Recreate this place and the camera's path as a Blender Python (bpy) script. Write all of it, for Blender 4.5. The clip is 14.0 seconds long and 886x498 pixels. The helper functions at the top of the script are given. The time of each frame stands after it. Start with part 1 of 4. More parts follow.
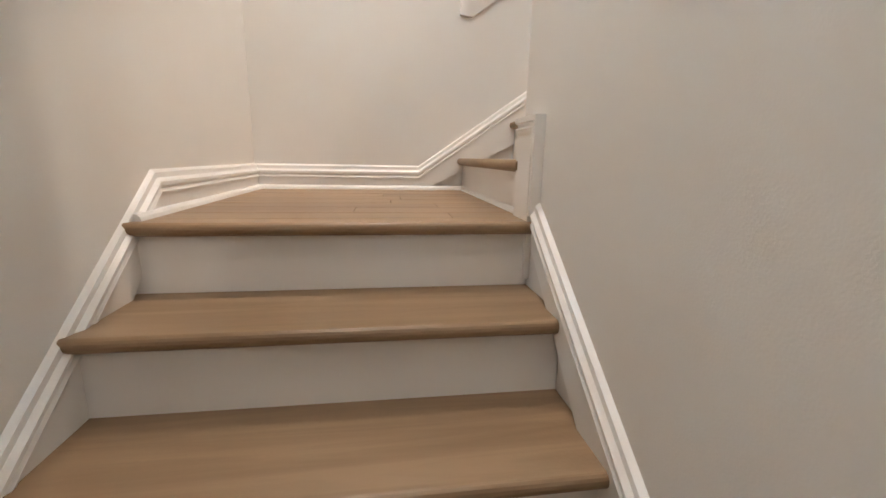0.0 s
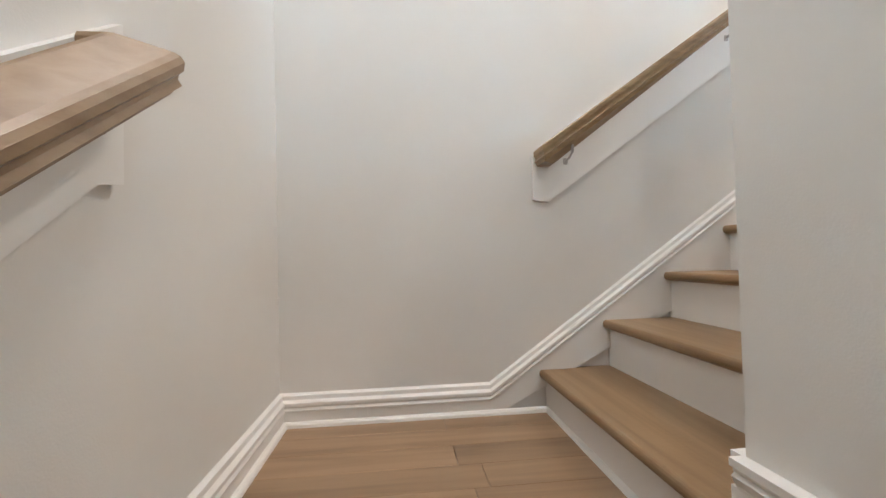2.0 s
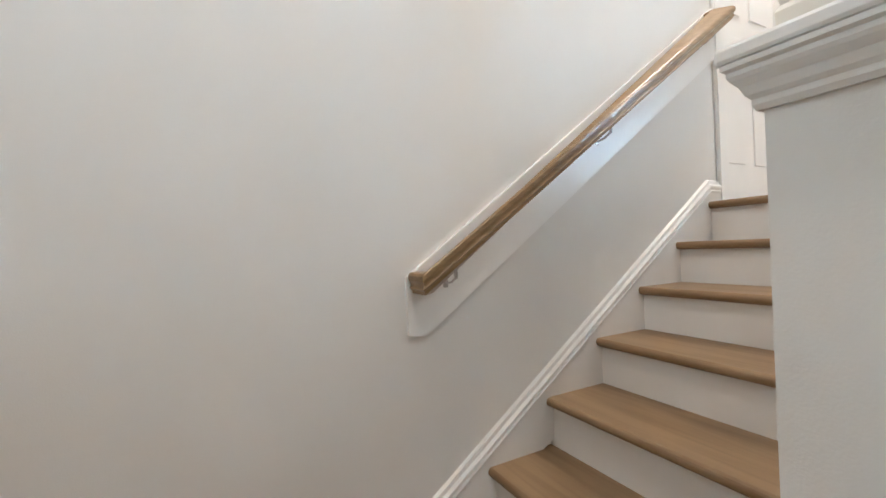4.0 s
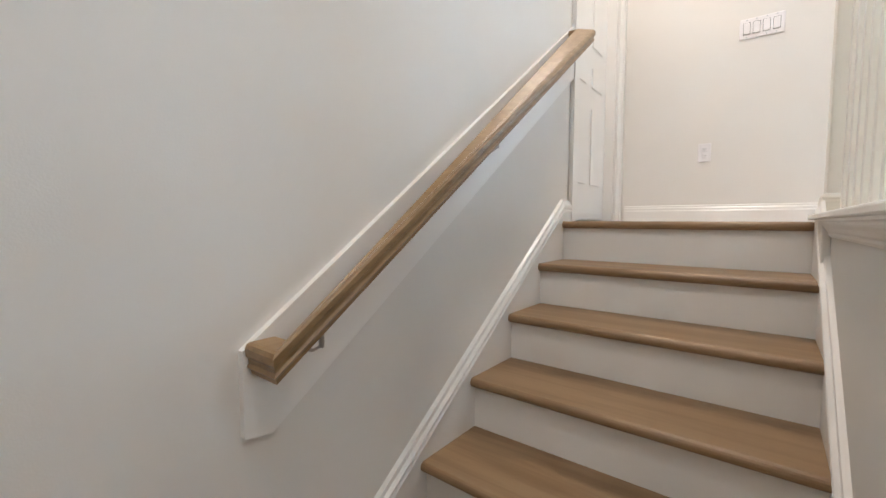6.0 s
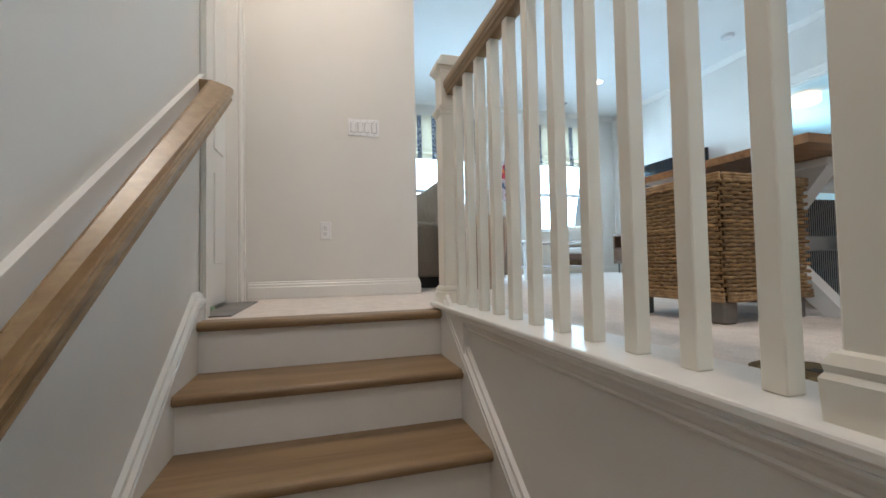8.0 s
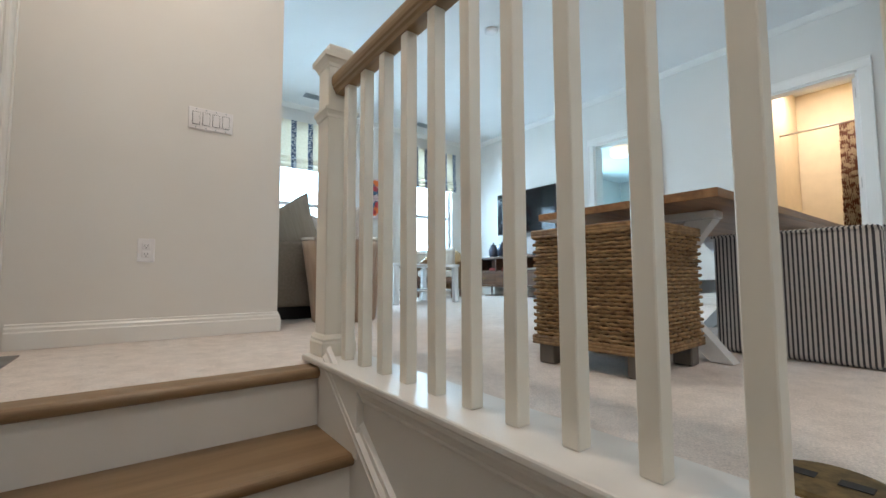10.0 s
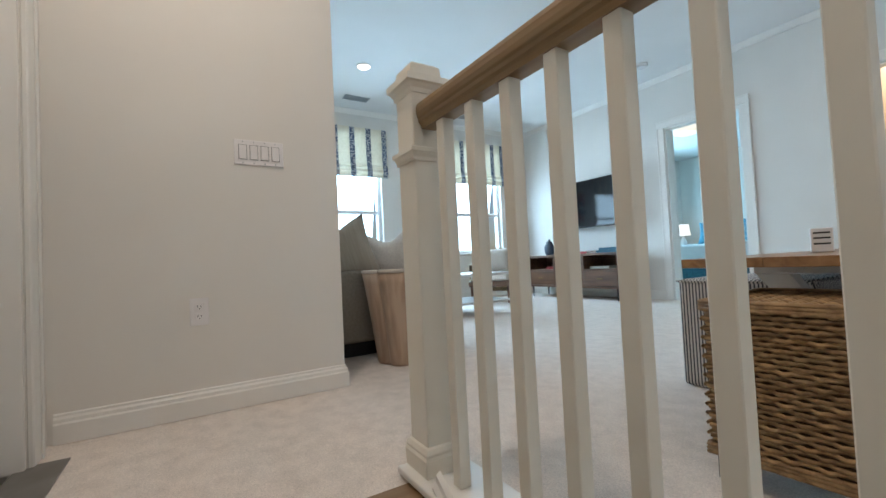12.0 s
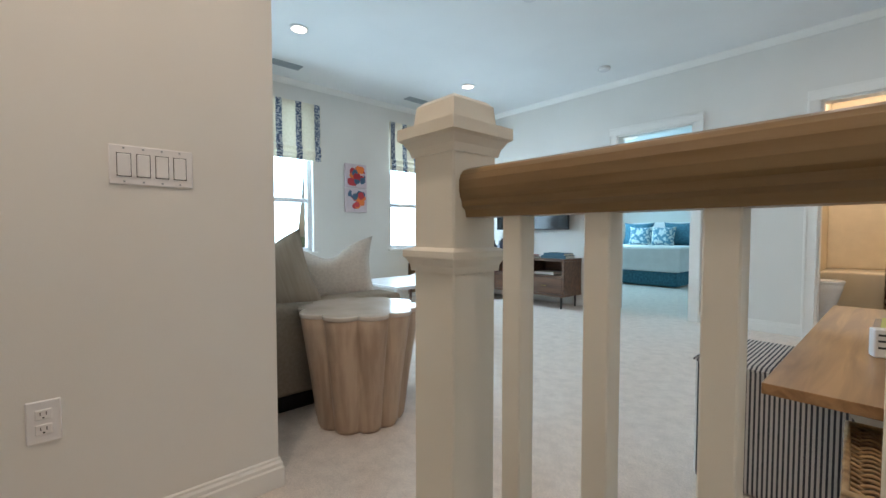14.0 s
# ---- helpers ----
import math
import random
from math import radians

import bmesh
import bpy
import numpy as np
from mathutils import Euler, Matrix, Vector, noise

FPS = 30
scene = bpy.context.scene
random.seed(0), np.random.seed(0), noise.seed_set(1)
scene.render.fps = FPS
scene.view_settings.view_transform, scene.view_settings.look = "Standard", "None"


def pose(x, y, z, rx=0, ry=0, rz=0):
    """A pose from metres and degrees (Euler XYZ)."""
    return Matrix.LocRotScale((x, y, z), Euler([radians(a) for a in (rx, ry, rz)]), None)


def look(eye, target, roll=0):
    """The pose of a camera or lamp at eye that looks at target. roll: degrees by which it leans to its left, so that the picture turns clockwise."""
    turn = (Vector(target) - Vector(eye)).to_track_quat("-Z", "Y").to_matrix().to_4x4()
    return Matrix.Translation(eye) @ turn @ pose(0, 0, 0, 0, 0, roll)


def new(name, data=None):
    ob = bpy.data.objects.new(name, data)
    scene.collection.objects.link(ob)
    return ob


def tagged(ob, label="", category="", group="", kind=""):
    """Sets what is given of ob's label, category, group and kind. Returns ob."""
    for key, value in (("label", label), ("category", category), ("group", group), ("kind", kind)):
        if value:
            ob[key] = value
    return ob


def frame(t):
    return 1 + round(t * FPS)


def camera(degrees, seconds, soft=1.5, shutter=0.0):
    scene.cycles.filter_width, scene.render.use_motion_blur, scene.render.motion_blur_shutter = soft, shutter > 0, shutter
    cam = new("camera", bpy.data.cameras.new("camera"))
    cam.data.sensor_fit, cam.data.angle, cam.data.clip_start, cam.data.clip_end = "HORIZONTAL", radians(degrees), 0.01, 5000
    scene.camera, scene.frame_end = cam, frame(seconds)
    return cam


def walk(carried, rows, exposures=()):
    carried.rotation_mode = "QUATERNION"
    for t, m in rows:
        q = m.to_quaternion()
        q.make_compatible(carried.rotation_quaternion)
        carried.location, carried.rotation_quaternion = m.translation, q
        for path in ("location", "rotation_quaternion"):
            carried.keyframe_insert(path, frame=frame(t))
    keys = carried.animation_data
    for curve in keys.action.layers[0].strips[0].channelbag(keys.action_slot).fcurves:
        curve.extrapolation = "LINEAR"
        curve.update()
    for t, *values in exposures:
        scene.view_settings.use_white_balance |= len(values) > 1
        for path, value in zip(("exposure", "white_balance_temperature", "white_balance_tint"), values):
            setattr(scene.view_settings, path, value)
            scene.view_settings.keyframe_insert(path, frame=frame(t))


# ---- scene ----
cam = camera(93.8, 14.0)
PATH = [
    (0, (-1.974, -2.124, -1.096), (-1.69, -0.192, -1.53), 1.1),
    (0.5, (-2.06, -2.023, -0.965), (-1.959, -0.037, -1.177), 2.9),
    (1, (-2.099, -1.882, -0.885), (-1.965, 0.113, -0.899), 3.0),
    (1.5, (-2.076, -1.732, -0.752), (-1.946, 0.263, -0.777), 0.0),
    (2, (-2.126, -1.589, -0.659), (-1.921, 0.4, -0.615), -1.4),
    (2.2, (-2.085, -1.55, -0.56), (-1.869, 0.437, -0.488), -1.7),
    (4.3, (-2.09, -1.14, -0.155), (-0.992, 0.532, -0.176), -2.4),
    (4.5, (-2.084, -1.103, -0.136), (-0.876, 0.491, -0.169), -2.6),
    (5, (-2.025, -0.999, -0.101), (-0.626, 0.429, -0.167), -3.7),
    (5.5, (-1.992, -0.932, -0.02), (-0.522, 0.417, -0.151), -3.0),
    (6, (-1.988, -0.82, -0.006), (-0.419, 0.413, -0.136), 0.2),
    (6.5, (-1.944, -0.666, 0.089), (-0.029, -0.086, 0.107), -1.5),
    (7, (-1.917, -0.573, 0.161), (0.069, -0.375, 0.283), -0.9),
    (7.2, (-1.878, -0.546, 0.158), (0.117, -0.6, 0.288), -0.5),
    (9.3, (-1.512, -0.402, 0.282), (0.313, -1.214, 0.365), -1.2),
    (9.5, (-1.477, -0.416, 0.273), (0.302, -1.323, 0.383), -1.1),
    (10, (-1.372, -0.45, 0.295), (0.234, -1.635, 0.432), -0.2),
    (10.5, (-1.269, -0.426, 0.393), (0.193, -1.789, 0.463), -1.5),
    (11, (-1.214, -0.431, 0.465), (0.164, -1.879, 0.526), 0.6),
    (11.5, (-1.103, -0.425, 0.477), (0.441, -1.693, 0.552), 0.2),
    (12, (-0.956, -0.452, 0.588), (0.749, -1.496, 0.651), -2.8),
    (12.5, (-0.813, -0.452, 0.656), (0.925, -1.436, 0.757), -0.7),
    (13, (-0.695, -0.444, 0.745), (1.008, -1.492, 0.805), -0.7),
    (13.5, (-0.581, -0.467, 0.843), (1.056, -1.615, 0.824), -0.1),
    (14, (-0.433, -0.542, 0.929), (1.049, -1.883, 0.851), -0.0),
]
EXPO = [(0, 1.2, 6700, 16), (0.5, 1.2, 6700, 16), (1.0, 1.0, 6450, 14), (1.5, 0.77, 6200, 13), (2.0, 0.77, 6200, 13), (4.5, 0.40, 6250, 13), (5.5, 0.27, 6300, 14), (6.5, 0.05, 6250, 14), (7.0, -0.47, 6200, 13), (9.5, -0.64, 6450, 12), (10.5, -0.79, 6450, 12), (12.5, -0.94, 6450, 12), (14.0, -0.99, 6850, 14)]
walk(cam, [(t, look(eye, target, roll)) for t, eye, target, roll in PATH], EXPO)

# ---- light ----
world = bpy.data.worlds.new("sky")
scene.world = world
world.use_nodes = True
wn = world.node_tree
bg = wn.nodes["Background"]
sky = wn.nodes.new("ShaderNodeTexSky")
sky.sky_type, sky.sun_disc = "NISHITA", False
sky.sun_elevation, sky.sun_rotation = radians(50), radians(200)
wn.links.new(sky.outputs[0], bg.inputs[0])
bg.inputs[1].default_value = 0.15
sun = new("sun", bpy.data.lights.new("sun", "SUN"))
sun.data.energy, sun.data.angle, sun.data.color = 2.5, radians(0.5), (1.0, 0.95, 0.88)
sun.matrix_world = look((0, 0, 0), (0.6, 1.0, -1.9))

G, R = 0.27, 0.18            # going and rise of a step
GU, RU, X7 = 0.2635, 0.1825, -0.020   # the upper flight as built
G1 = 0.242                   # going of the lower flight
ZL = -7 * R                  # landing
XL, XR = -2.578, -1.580       # lower flight between these walls
YN = -0.967                  # upper flight between y = YN and y = 0
XS = 1.08                    # hall wall with the switches
YC = -1.095                  # its corner
XW, YT, ZC = 4.36, -5.38, 2.70 # window wall, television wall, ceiling
HW = 0.12                    # half wall


def area(name, loc, to, sx, sy, power, col, shape="RECTANGLE"):
    l = new(name, bpy.data.lights.new(name, "AREA"))
    l.data.shape, l.data.size, l.data.size_y = shape, sx, sy
    l.data.energy, l.data.color = power, col
    l.matrix_world = look(loc, to)
    return l


WARM, DAY = (1.0, 0.885, 0.79), (0.49, 0.77, 1.0)
W1, W2 = (-1.45, -2.76), (-3.89, -4.88)   # window openings, y from and to
ZW0, ZW1 = 0.70, 2.42
for k, (a, b) in enumerate((W1, W2)):
    area(f"window_sky_{k + 1}", (XW + 0.30, (a + b) / 2, (ZW0 + ZW1) / 2), (0, (a + b) / 2, 0.35), abs(a - b), ZW1 - ZW0, 165, DAY)
area("bedroom_window_sky", (4.4, -8.2, 1.5), (2, -8.0, 1.2), 1.6, 1.4, 340, (0.36, 0.74, 1.0))
CANS = [(3.13, -2.08), (3.14, -4.18), (-0.16, -4.20), (0.25, -0.5), (-2.1, -0.55), (-2.1, -2.6), (-0.14, -6.7)]
CANW = [6, 6, 6, 22, 16, 12, 38]
HALLC = (1.0, 0.855, 0.71)

# ---- materials ----


def mat(name, col, rough=0.5, metal=0.0, col2=None, scale=(8, 8, 8), mix=(0.35, 0.65), bump=0.0, bscale=200.0, spec=0.5, rand=0.0, detail=4.0, dist=0.0, fine=0.0):
    m = bpy.data.materials.new(name)
    m.use_nodes = True
    nt = m.node_tree
    N, L = nt.nodes, nt.links
    p = N["Principled BSDF"]
    p.inputs["Roughness"].default_value, p.inputs["Metallic"].default_value = rough, metal
    p.inputs["Specular IOR Level"].default_value = spec
    tc = N.new("ShaderNodeTexCoord")
    mp = N.new("ShaderNodeMapping")
    mp.inputs["Scale"].default_value = scale
    L.new(tc.outputs["Object"], mp.inputs[0])
    nz = N.new("ShaderNodeTexNoise")
    nz.inputs["Scale"].default_value, nz.inputs["Detail"].default_value, nz.inputs["Distortion"].default_value = 1.0, detail, dist
    if rand:
        oi = N.new("ShaderNodeObjectInfo")
        ad = N.new("ShaderNodeVectorMath")
        ml = N.new("ShaderNodeMath")
        ml.operation, ml.inputs[1].default_value = "MULTIPLY", 37.0
        L.new(oi.outputs["Random"], ml.inputs[0])
        L.new(mp.outputs[0], ad.inputs[0]), L.new(ml.outputs[0], ad.inputs[1])
        L.new(ad.outputs[0], nz.inputs["Vector"])
    else:
        L.new(mp.outputs[0], nz.inputs["Vector"])
    rp = N.new("ShaderNodeValToRGB")
    rp.color_ramp.elements[0].position, rp.color_ramp.elements[1].position = mix
    c2 = col2 or tuple(c * 0.94 for c in col)
    rp.color_ramp.elements[0].color, rp.color_ramp.elements[1].color = (*c2, 1), (*col, 1)
    L.new(nz.outputs["Fac"], rp.inputs[0])
    out = rp.outputs[0]
    if fine:
        n2 = N.new("ShaderNodeTexNoise")
        n2.inputs["Scale"].default_value, n2.inputs["Detail"].default_value = bscale, 2
        L.new(tc.outputs["Object"], n2.inputs["Vector"])
        mr = N.new("ShaderNodeMapRange")
        mr.inputs[3].default_value, mr.inputs[4].default_value = 1 - fine, 1 + fine
        L.new(n2.outputs["Fac"], mr.inputs[0])
        mx = N.new("ShaderNodeVectorMath")
        mx.operation = "MULTIPLY"
        L.new(out, mx.inputs[0]), L.new(mr.outputs[0], mx.inputs[1])
        out = mx.outputs[0]
    if rand:
        mr = N.new("ShaderNodeMapRange")
        mr.inputs[3].default_value, mr.inputs[4].default_value = 1 - rand, 1 + rand
        L.new(oi.outputs["Random"], mr.inputs[0])
        mx = N.new("ShaderNodeVectorMath")
        mx.operation = "MULTIPLY"
        L.new(out, mx.inputs[0]), L.new(mr.outputs[0], mx.inputs[1])
        out = mx.outputs[0]
    L.new(out, p.inputs["Base Color"])
    if bump:
        b = N.new("ShaderNodeBump")
        b.inputs["Strength"].default_value, b.inputs["Distance"].default_value = bump, 0.002
        n3 = N.new("ShaderNodeTexNoise")
        n3.inputs["Scale"].default_value, n3.inputs["Detail"].default_value = bscale, 3
        L.new(tc.outputs["Object"], n3.inputs["Vector"])
        L.new(n3.outputs["Fac"], b.inputs["Height"])
        L.new(b.outputs[0], p.inputs["Normal"])
    return m


def glow(name, col, power):
    m = bpy.data.materials.new(name)
    m.use_nodes = True
    p = m.node_tree.nodes["Principled BSDF"]
    p.inputs["Base Color"].default_value = (0.8, 0.8, 0.8, 1)
    p.inputs["Emission Color"].default_value, p.inputs["Emission Strength"].default_value = (*col, 1), power
    return m


def striped(name, stripes, period, axis, rough=0.8, wob=0.0):
    """A cloth with stripes: (share of the period, colour) in turn along an axis."""
    m = bpy.data.materials.new(name)
    m.use_nodes = True
    nt = m.node_tree
    N, L = nt.nodes, nt.links
    p = N["Principled BSDF"]
    p.inputs["Roughness"].default_value = rough
    tc, sp, ml, fr, rp = (N.new("ShaderNode" + k) for k in ("TexCoord", "SeparateXYZ", "Math", "Math", "ValToRGB"))
    L.new(tc.outputs["Object"], sp.inputs[0])
    if axis == "XY":
        sn, ab, mu, sm = (N.new("ShaderNode" + k) for k in ("SeparateXYZ", "Math", "Math", "Math"))
        ab.operation, mu.operation, sm.operation = "ABSOLUTE", "MULTIPLY", "ADD"
        L.new(tc.outputs["Normal"], sn.inputs[0]), L.new(sn.outputs[0], ab.inputs[0])
        L.new(ab.outputs[0], mu.inputs[0]), L.new(sp.outputs[1], mu.inputs[1])
        L.new(sp.outputs[0], sm.inputs[0]), L.new(mu.outputs[0], sm.inputs[1])
        src = sm.outputs[0]
    else:
        src = sp.outputs["XYZ".index(axis)]
    ml.operation, ml.inputs[1].default_value = "MULTIPLY", 1 / period
    fr.operation = "FRACT"
    L.new(src, ml.inputs[0]), L.new(ml.outputs[0], fr.inputs[0]), L.new(fr.outputs[0], rp.inputs[0])
    rp.color_ramp.interpolation = "CONSTANT"
    at = 0.0
    for k, (share, col) in enumerate(stripes):
        e = rp.color_ramp.elements[0] if k == 0 else (rp.color_ramp.elements[1] if k == 1 else rp.color_ramp.elements.new(at))
        e.position, e.color = at, (*col, 1)
        at += share
    L.new(rp.outputs[0], p.inputs["Base Color"])
    return m


M_WALL = mat("wall paint", (0.74, 0.72, 0.68), 0.75, scale=(1.5, 1.5, 1.5), col2=(0.71, 0.69, 0.65), bump=0.12, bscale=260, spec=0.3)
M_HALL = mat("hall wall paint", (0.76, 0.735, 0.69), 0.75, scale=(1.5, 1.5, 1.5), col2=(0.73, 0.705, 0.66), bump=0.15, bscale=260, spec=0.3)
M_CEIL = mat("ceiling paint", (0.80, 0.80, 0.79), 0.9, scale=(1, 1, 1), spec=0.2, bump=0.1, bscale=180)
M_TRIM = mat("semi-gloss white trim paint", (0.82, 0.80, 0.76), 0.28, scale=(3, 3, 3), col2=(0.79, 0.77, 0.73))
M_POST = mat("cream baluster paint", (0.80, 0.76, 0.67), 0.3, scale=(3, 3, 3), col2=(0.77, 0.73, 0.64))
M_OAK = mat("stained oak", (0.295, 0.190, 0.100), 0.42, scale=(22, 1.6, 22), col2=(0.215, 0.132, 0.064), bump=0.15, bscale=90, rand=0.06, detail=6, dist=0.6)
M_OAKL = mat("stained oak cross grain", (0.315, 0.208, 0.120), 0.42, scale=(1.6, 22, 22), col2=(0.235, 0.150, 0.082), bump=0.15, bscale=90, rand=0.06, detail=6, dist=0.6)
M_OAKX = mat("stained oak rail", (0.30, 0.190, 0.088), 0.33, scale=(2.0, 40, 40), col2=(0.215, 0.128, 0.052), bump=0.06, bscale=120, detail=6, dist=0.5)
M_OAKR = mat("stained oak lower rail", (0.300, 0.200, 0.115), 0.33, scale=(40, 2.0, 40), col2=(0.235, 0.145, 0.075), bump=0.1, bscale=120, detail=6, dist=0.5)
M_PLANK = mat("oak floor plank", (0.32, 0.208, 0.120), 0.4, scale=(1.3, 17, 10), col2=(0.195, 0.122, 0.068), bump=0.12, bscale=80, rand=0.13, detail=7, dist=0.7, mix=(0.28, 0.62))
M_CARPET = mat("cream carpet", (0.80, 0.72, 0.655), 0.95, scale=(14, 14, 14), col2=(0.70, 0.625, 0.565), bump=1.0, bscale=300, spec=0.1, detail=6, mix=(0.3, 0.6), fine=0.38)
M_NICKEL = mat("brushed nickel", (0.45, 0.42, 0.39), 0.3, 1.0)
M_PLATE = mat("white plastic plate", (0.82, 0.80, 0.80), 0.35)
M_DARK = mat("dark recess", (0.02, 0.02, 0.02), 0.6)
M_TILE = mat("grey stone tile", (0.20, 0.19, 0.18), 0.4, scale=(6, 6, 6), col2=(0.14, 0.13, 0.12))
M_WALNUT = mat("walnut veneer", (0.165, 0.080, 0.042), 0.4, scale=(3, 30, 30), col2=(0.08, 0.038, 0.024), detail=6)
M_TABLE = mat("oiled table plank", (0.34, 0.185, 0.08), 0.35, scale=(26, 2, 26), col2=(0.20, 0.10, 0.042), detail=6, dist=0.8, rand=0.15)
M_TEAK = mat("bleached carved wood", (0.50, 0.37, 0.27), 0.5, scale=(22, 22, 1.6), col2=(0.36, 0.25, 0.18), detail=5, mix=(0.35, 0.6))
M_STONE = mat("polished pale top", (0.62, 0.56, 0.50), 0.12, scale=(5, 5, 5), col2=(0.50, 0.44, 0.38), detail=6)
M_RATTAN = mat("natural rattan", (0.46, 0.29, 0.135), 0.55, scale=(40, 40, 40), col2=(0.19, 0.10, 0.04), rand=0.22, mix=(0.3, 0.7))
# dark backing: stands in for shade between rattan strands, also lies under the planks
M_GAP = mat("gap shade backing", (0.10, 0.06, 0.03), 0.9)
M_FOOT = mat("grey washed wood", (0.16, 0.14, 0.12), 0.6, scale=(10, 10, 40))
M_SOFA = mat("taupe linen weave", (0.33, 0.285, 0.235), 0.95, scale=(60, 60, 60), col2=(0.285, 0.245, 0.20), bump=0.5, bscale=600, spec=0.15)
M_CUSH = mat("beige striped linen", (0.40, 0.345, 0.28), 0.95, scale=(90, 6, 6), col2=(0.35, 0.30, 0.24), bump=0.5, bscale=500, spec=0.15)
M_LINEN = mat("off-white linen", (0.68, 0.63, 0.57), 0.95, scale=(70, 70, 70), col2=(0.60, 0.55, 0.50), bump=0.5, bscale=500, spec=0.15)
M_BLACK = mat("black plastic", (0.012, 0.012, 0.014), 0.35)
M_SCREEN = mat("television screen", (0.006, 0.008, 0.010), 0.08)
M_WHITE = mat("white lacquer", (0.80, 0.80, 0.80), 0.2)
M_VINYL = mat("window frame vinyl", (0.80, 0.82, 0.84), 0.35)
M_BLUE = mat("teal bedding", (0.05, 0.20, 0.27), 0.9, scale=(30, 30, 30), col2=(0.03, 0.12, 0.18))
M_BPAT = mat("patterned teal cushion", (0.55, 0.62, 0.62), 0.9, scale=(18, 18, 18), col2=(0.08, 0.22, 0.30), mix=(0.47, 0.53), detail=5)
M_SHEET = mat("white bedding", (0.78, 0.80, 0.80), 0.9)
M_BEIGE = mat("bathroom cream paint", (0.72, 0.61, 0.43), 0.6)
M_SHOWER = mat("cream shower panel", (0.76, 0.66, 0.49), 0.15)
# side room walls: the room's dim daylight is put into this darker colour
M_DIM = mat("dimmed blue grey wall", (0.26, 0.32, 0.38), 0.8)
M_GREY = mat("grey metal vent", (0.35, 0.38, 0.40), 0.5)
M_JAR = mat("dark blue glaze", (0.05, 0.06, 0.09), 0.2)
M_BRASS = mat("aged brass", (0.30, 0.21, 0.09), 0.45, 1.0, scale=(60, 60, 60), col2=(0.16, 0.11, 0.05))
M_ORANGE = mat("orange paint", (0.75, 0.18, 0.03), 0.7)
M_RED = mat("red paint", (0.45, 0.03, 0.04), 0.7)
M_NAVY = mat("slate blue paint", (0.05, 0.12, 0.20), 0.7)
M_LILAC = mat("pale canvas paint", (0.62, 0.52, 0.55), 0.7)
M_BOOKR = mat("red book cloth", (0.35, 0.05, 0.05), 0.8)
M_BOOKB = mat("blue book cloth", (0.04, 0.12, 0.17), 0.8)
M_PAPER = mat("paper", (0.7, 0.68, 0.62), 0.8)
M_LEAF = mat("hedge leaves", (0.16, 0.24, 0.08), 0.8, scale=(9, 9, 9), col2=(0.06, 0.11, 0.03))
M_LAWN = mat("lawn", (0.16, 0.20, 0.08), 0.95, scale=(2, 2, 2), col2=(0.10, 0.14, 0.05))
M_STRIPE = striped("ticking stripe cloth", [(0.55, (0.58, 0.55, 0.52)), (0.45, (0.05, 0.05, 0.06))], 0.0135, "XY")
M_CURT = mat("patterned shower curtain", (0.55, 0.42, 0.26), 0.9, scale=(22, 22, 22), col2=(0.16, 0.05, 0.02), mix=(0.46, 0.52), detail=2)
M_LAMPON = glow("lamp lens", (1.0, 0.85, 0.65), 9.0)
M_SHADEON = glow("lit lamp shade", (1.0, 0.80, 0.55), 1.6)

# ---- building helpers ----


def shape():
    return bmesh.new()


def link(name, bm, material, parent=None, label="", smooth=False):
    me = bpy.data.meshes.new(name)
    bmesh.ops.recalc_face_normals(bm, faces=bm.faces)
    if smooth:
        for f in bm.faces:
            f.smooth = True
    bm.to_mesh(me)
    bm.free()
    me.materials.append(material)
    ob = new(name, me)
    if parent:
        ob.parent = parent
    if label:
        ob["label"] = label
    return ob


def part(name, bm, material, parent, label="", smooth=False):
    return link(name, bm, material, parent, label, smooth)


def thing(name, label, category, loc=(0, 0, 0), rz=0, group=""):
    e = new(name)
    e.matrix_world = pose(*loc, 0, 0, rz)
    return tagged(e, label, category, group)


def setting(name, bm, material, smooth=False):
    return tagged(link(name, bm, material, smooth=smooth), kind="structure")


def box(bm, x0, x1, y0, y1, z0, z1, bevel=0.0, seg=1):
    x0, x1, y0, y1, z0, z1 = min(x0, x1), max(x0, x1), min(y0, y1), max(y0, y1), min(z0, z1), max(z0, z1)
    v = [bm.verts.new((x, y, z)) for x in (x0, x1) for y in (y0, y1) for z in (z0, z1)]
    fs = [bm.faces.new([v[i] for i in q]) for q in ((0, 1, 3, 2), (4, 6, 7, 5), (0, 4, 5, 1), (2, 3, 7, 6), (0, 2, 6, 4), (1, 5, 7, 3))]
    if bevel:
        es = list({e for f in fs for e in f.edges})
        bmesh.ops.bevel(bm, geom=es, offset=bevel, segments=seg, profile=0.5, affect="EDGES", clamp_overlap=True)
    return bm


def sweep(bm, prof, a, b, up=(0, 0, 1)):
    """A profile of (across, up) points carried from a to b; across is to the left of the way."""
    a, b = Vector(a), Vector(b)
    d = (b - a).normalized()
    left = Vector(up).cross(d).normalized()
    u = Vector(up)
    rings = [[bm.verts.new(p + left * s + u * t) for s, t in prof] for p in (a, b)]
    n = len(prof)
    for i in range(n):
        bm.faces.new((rings[0][i], rings[0][(i + 1) % n], rings[1][(i + 1) % n], rings[1][i]))
    bm.faces.new(rings[0][::-1]), bm.faces.new(rings[1])
    return bm


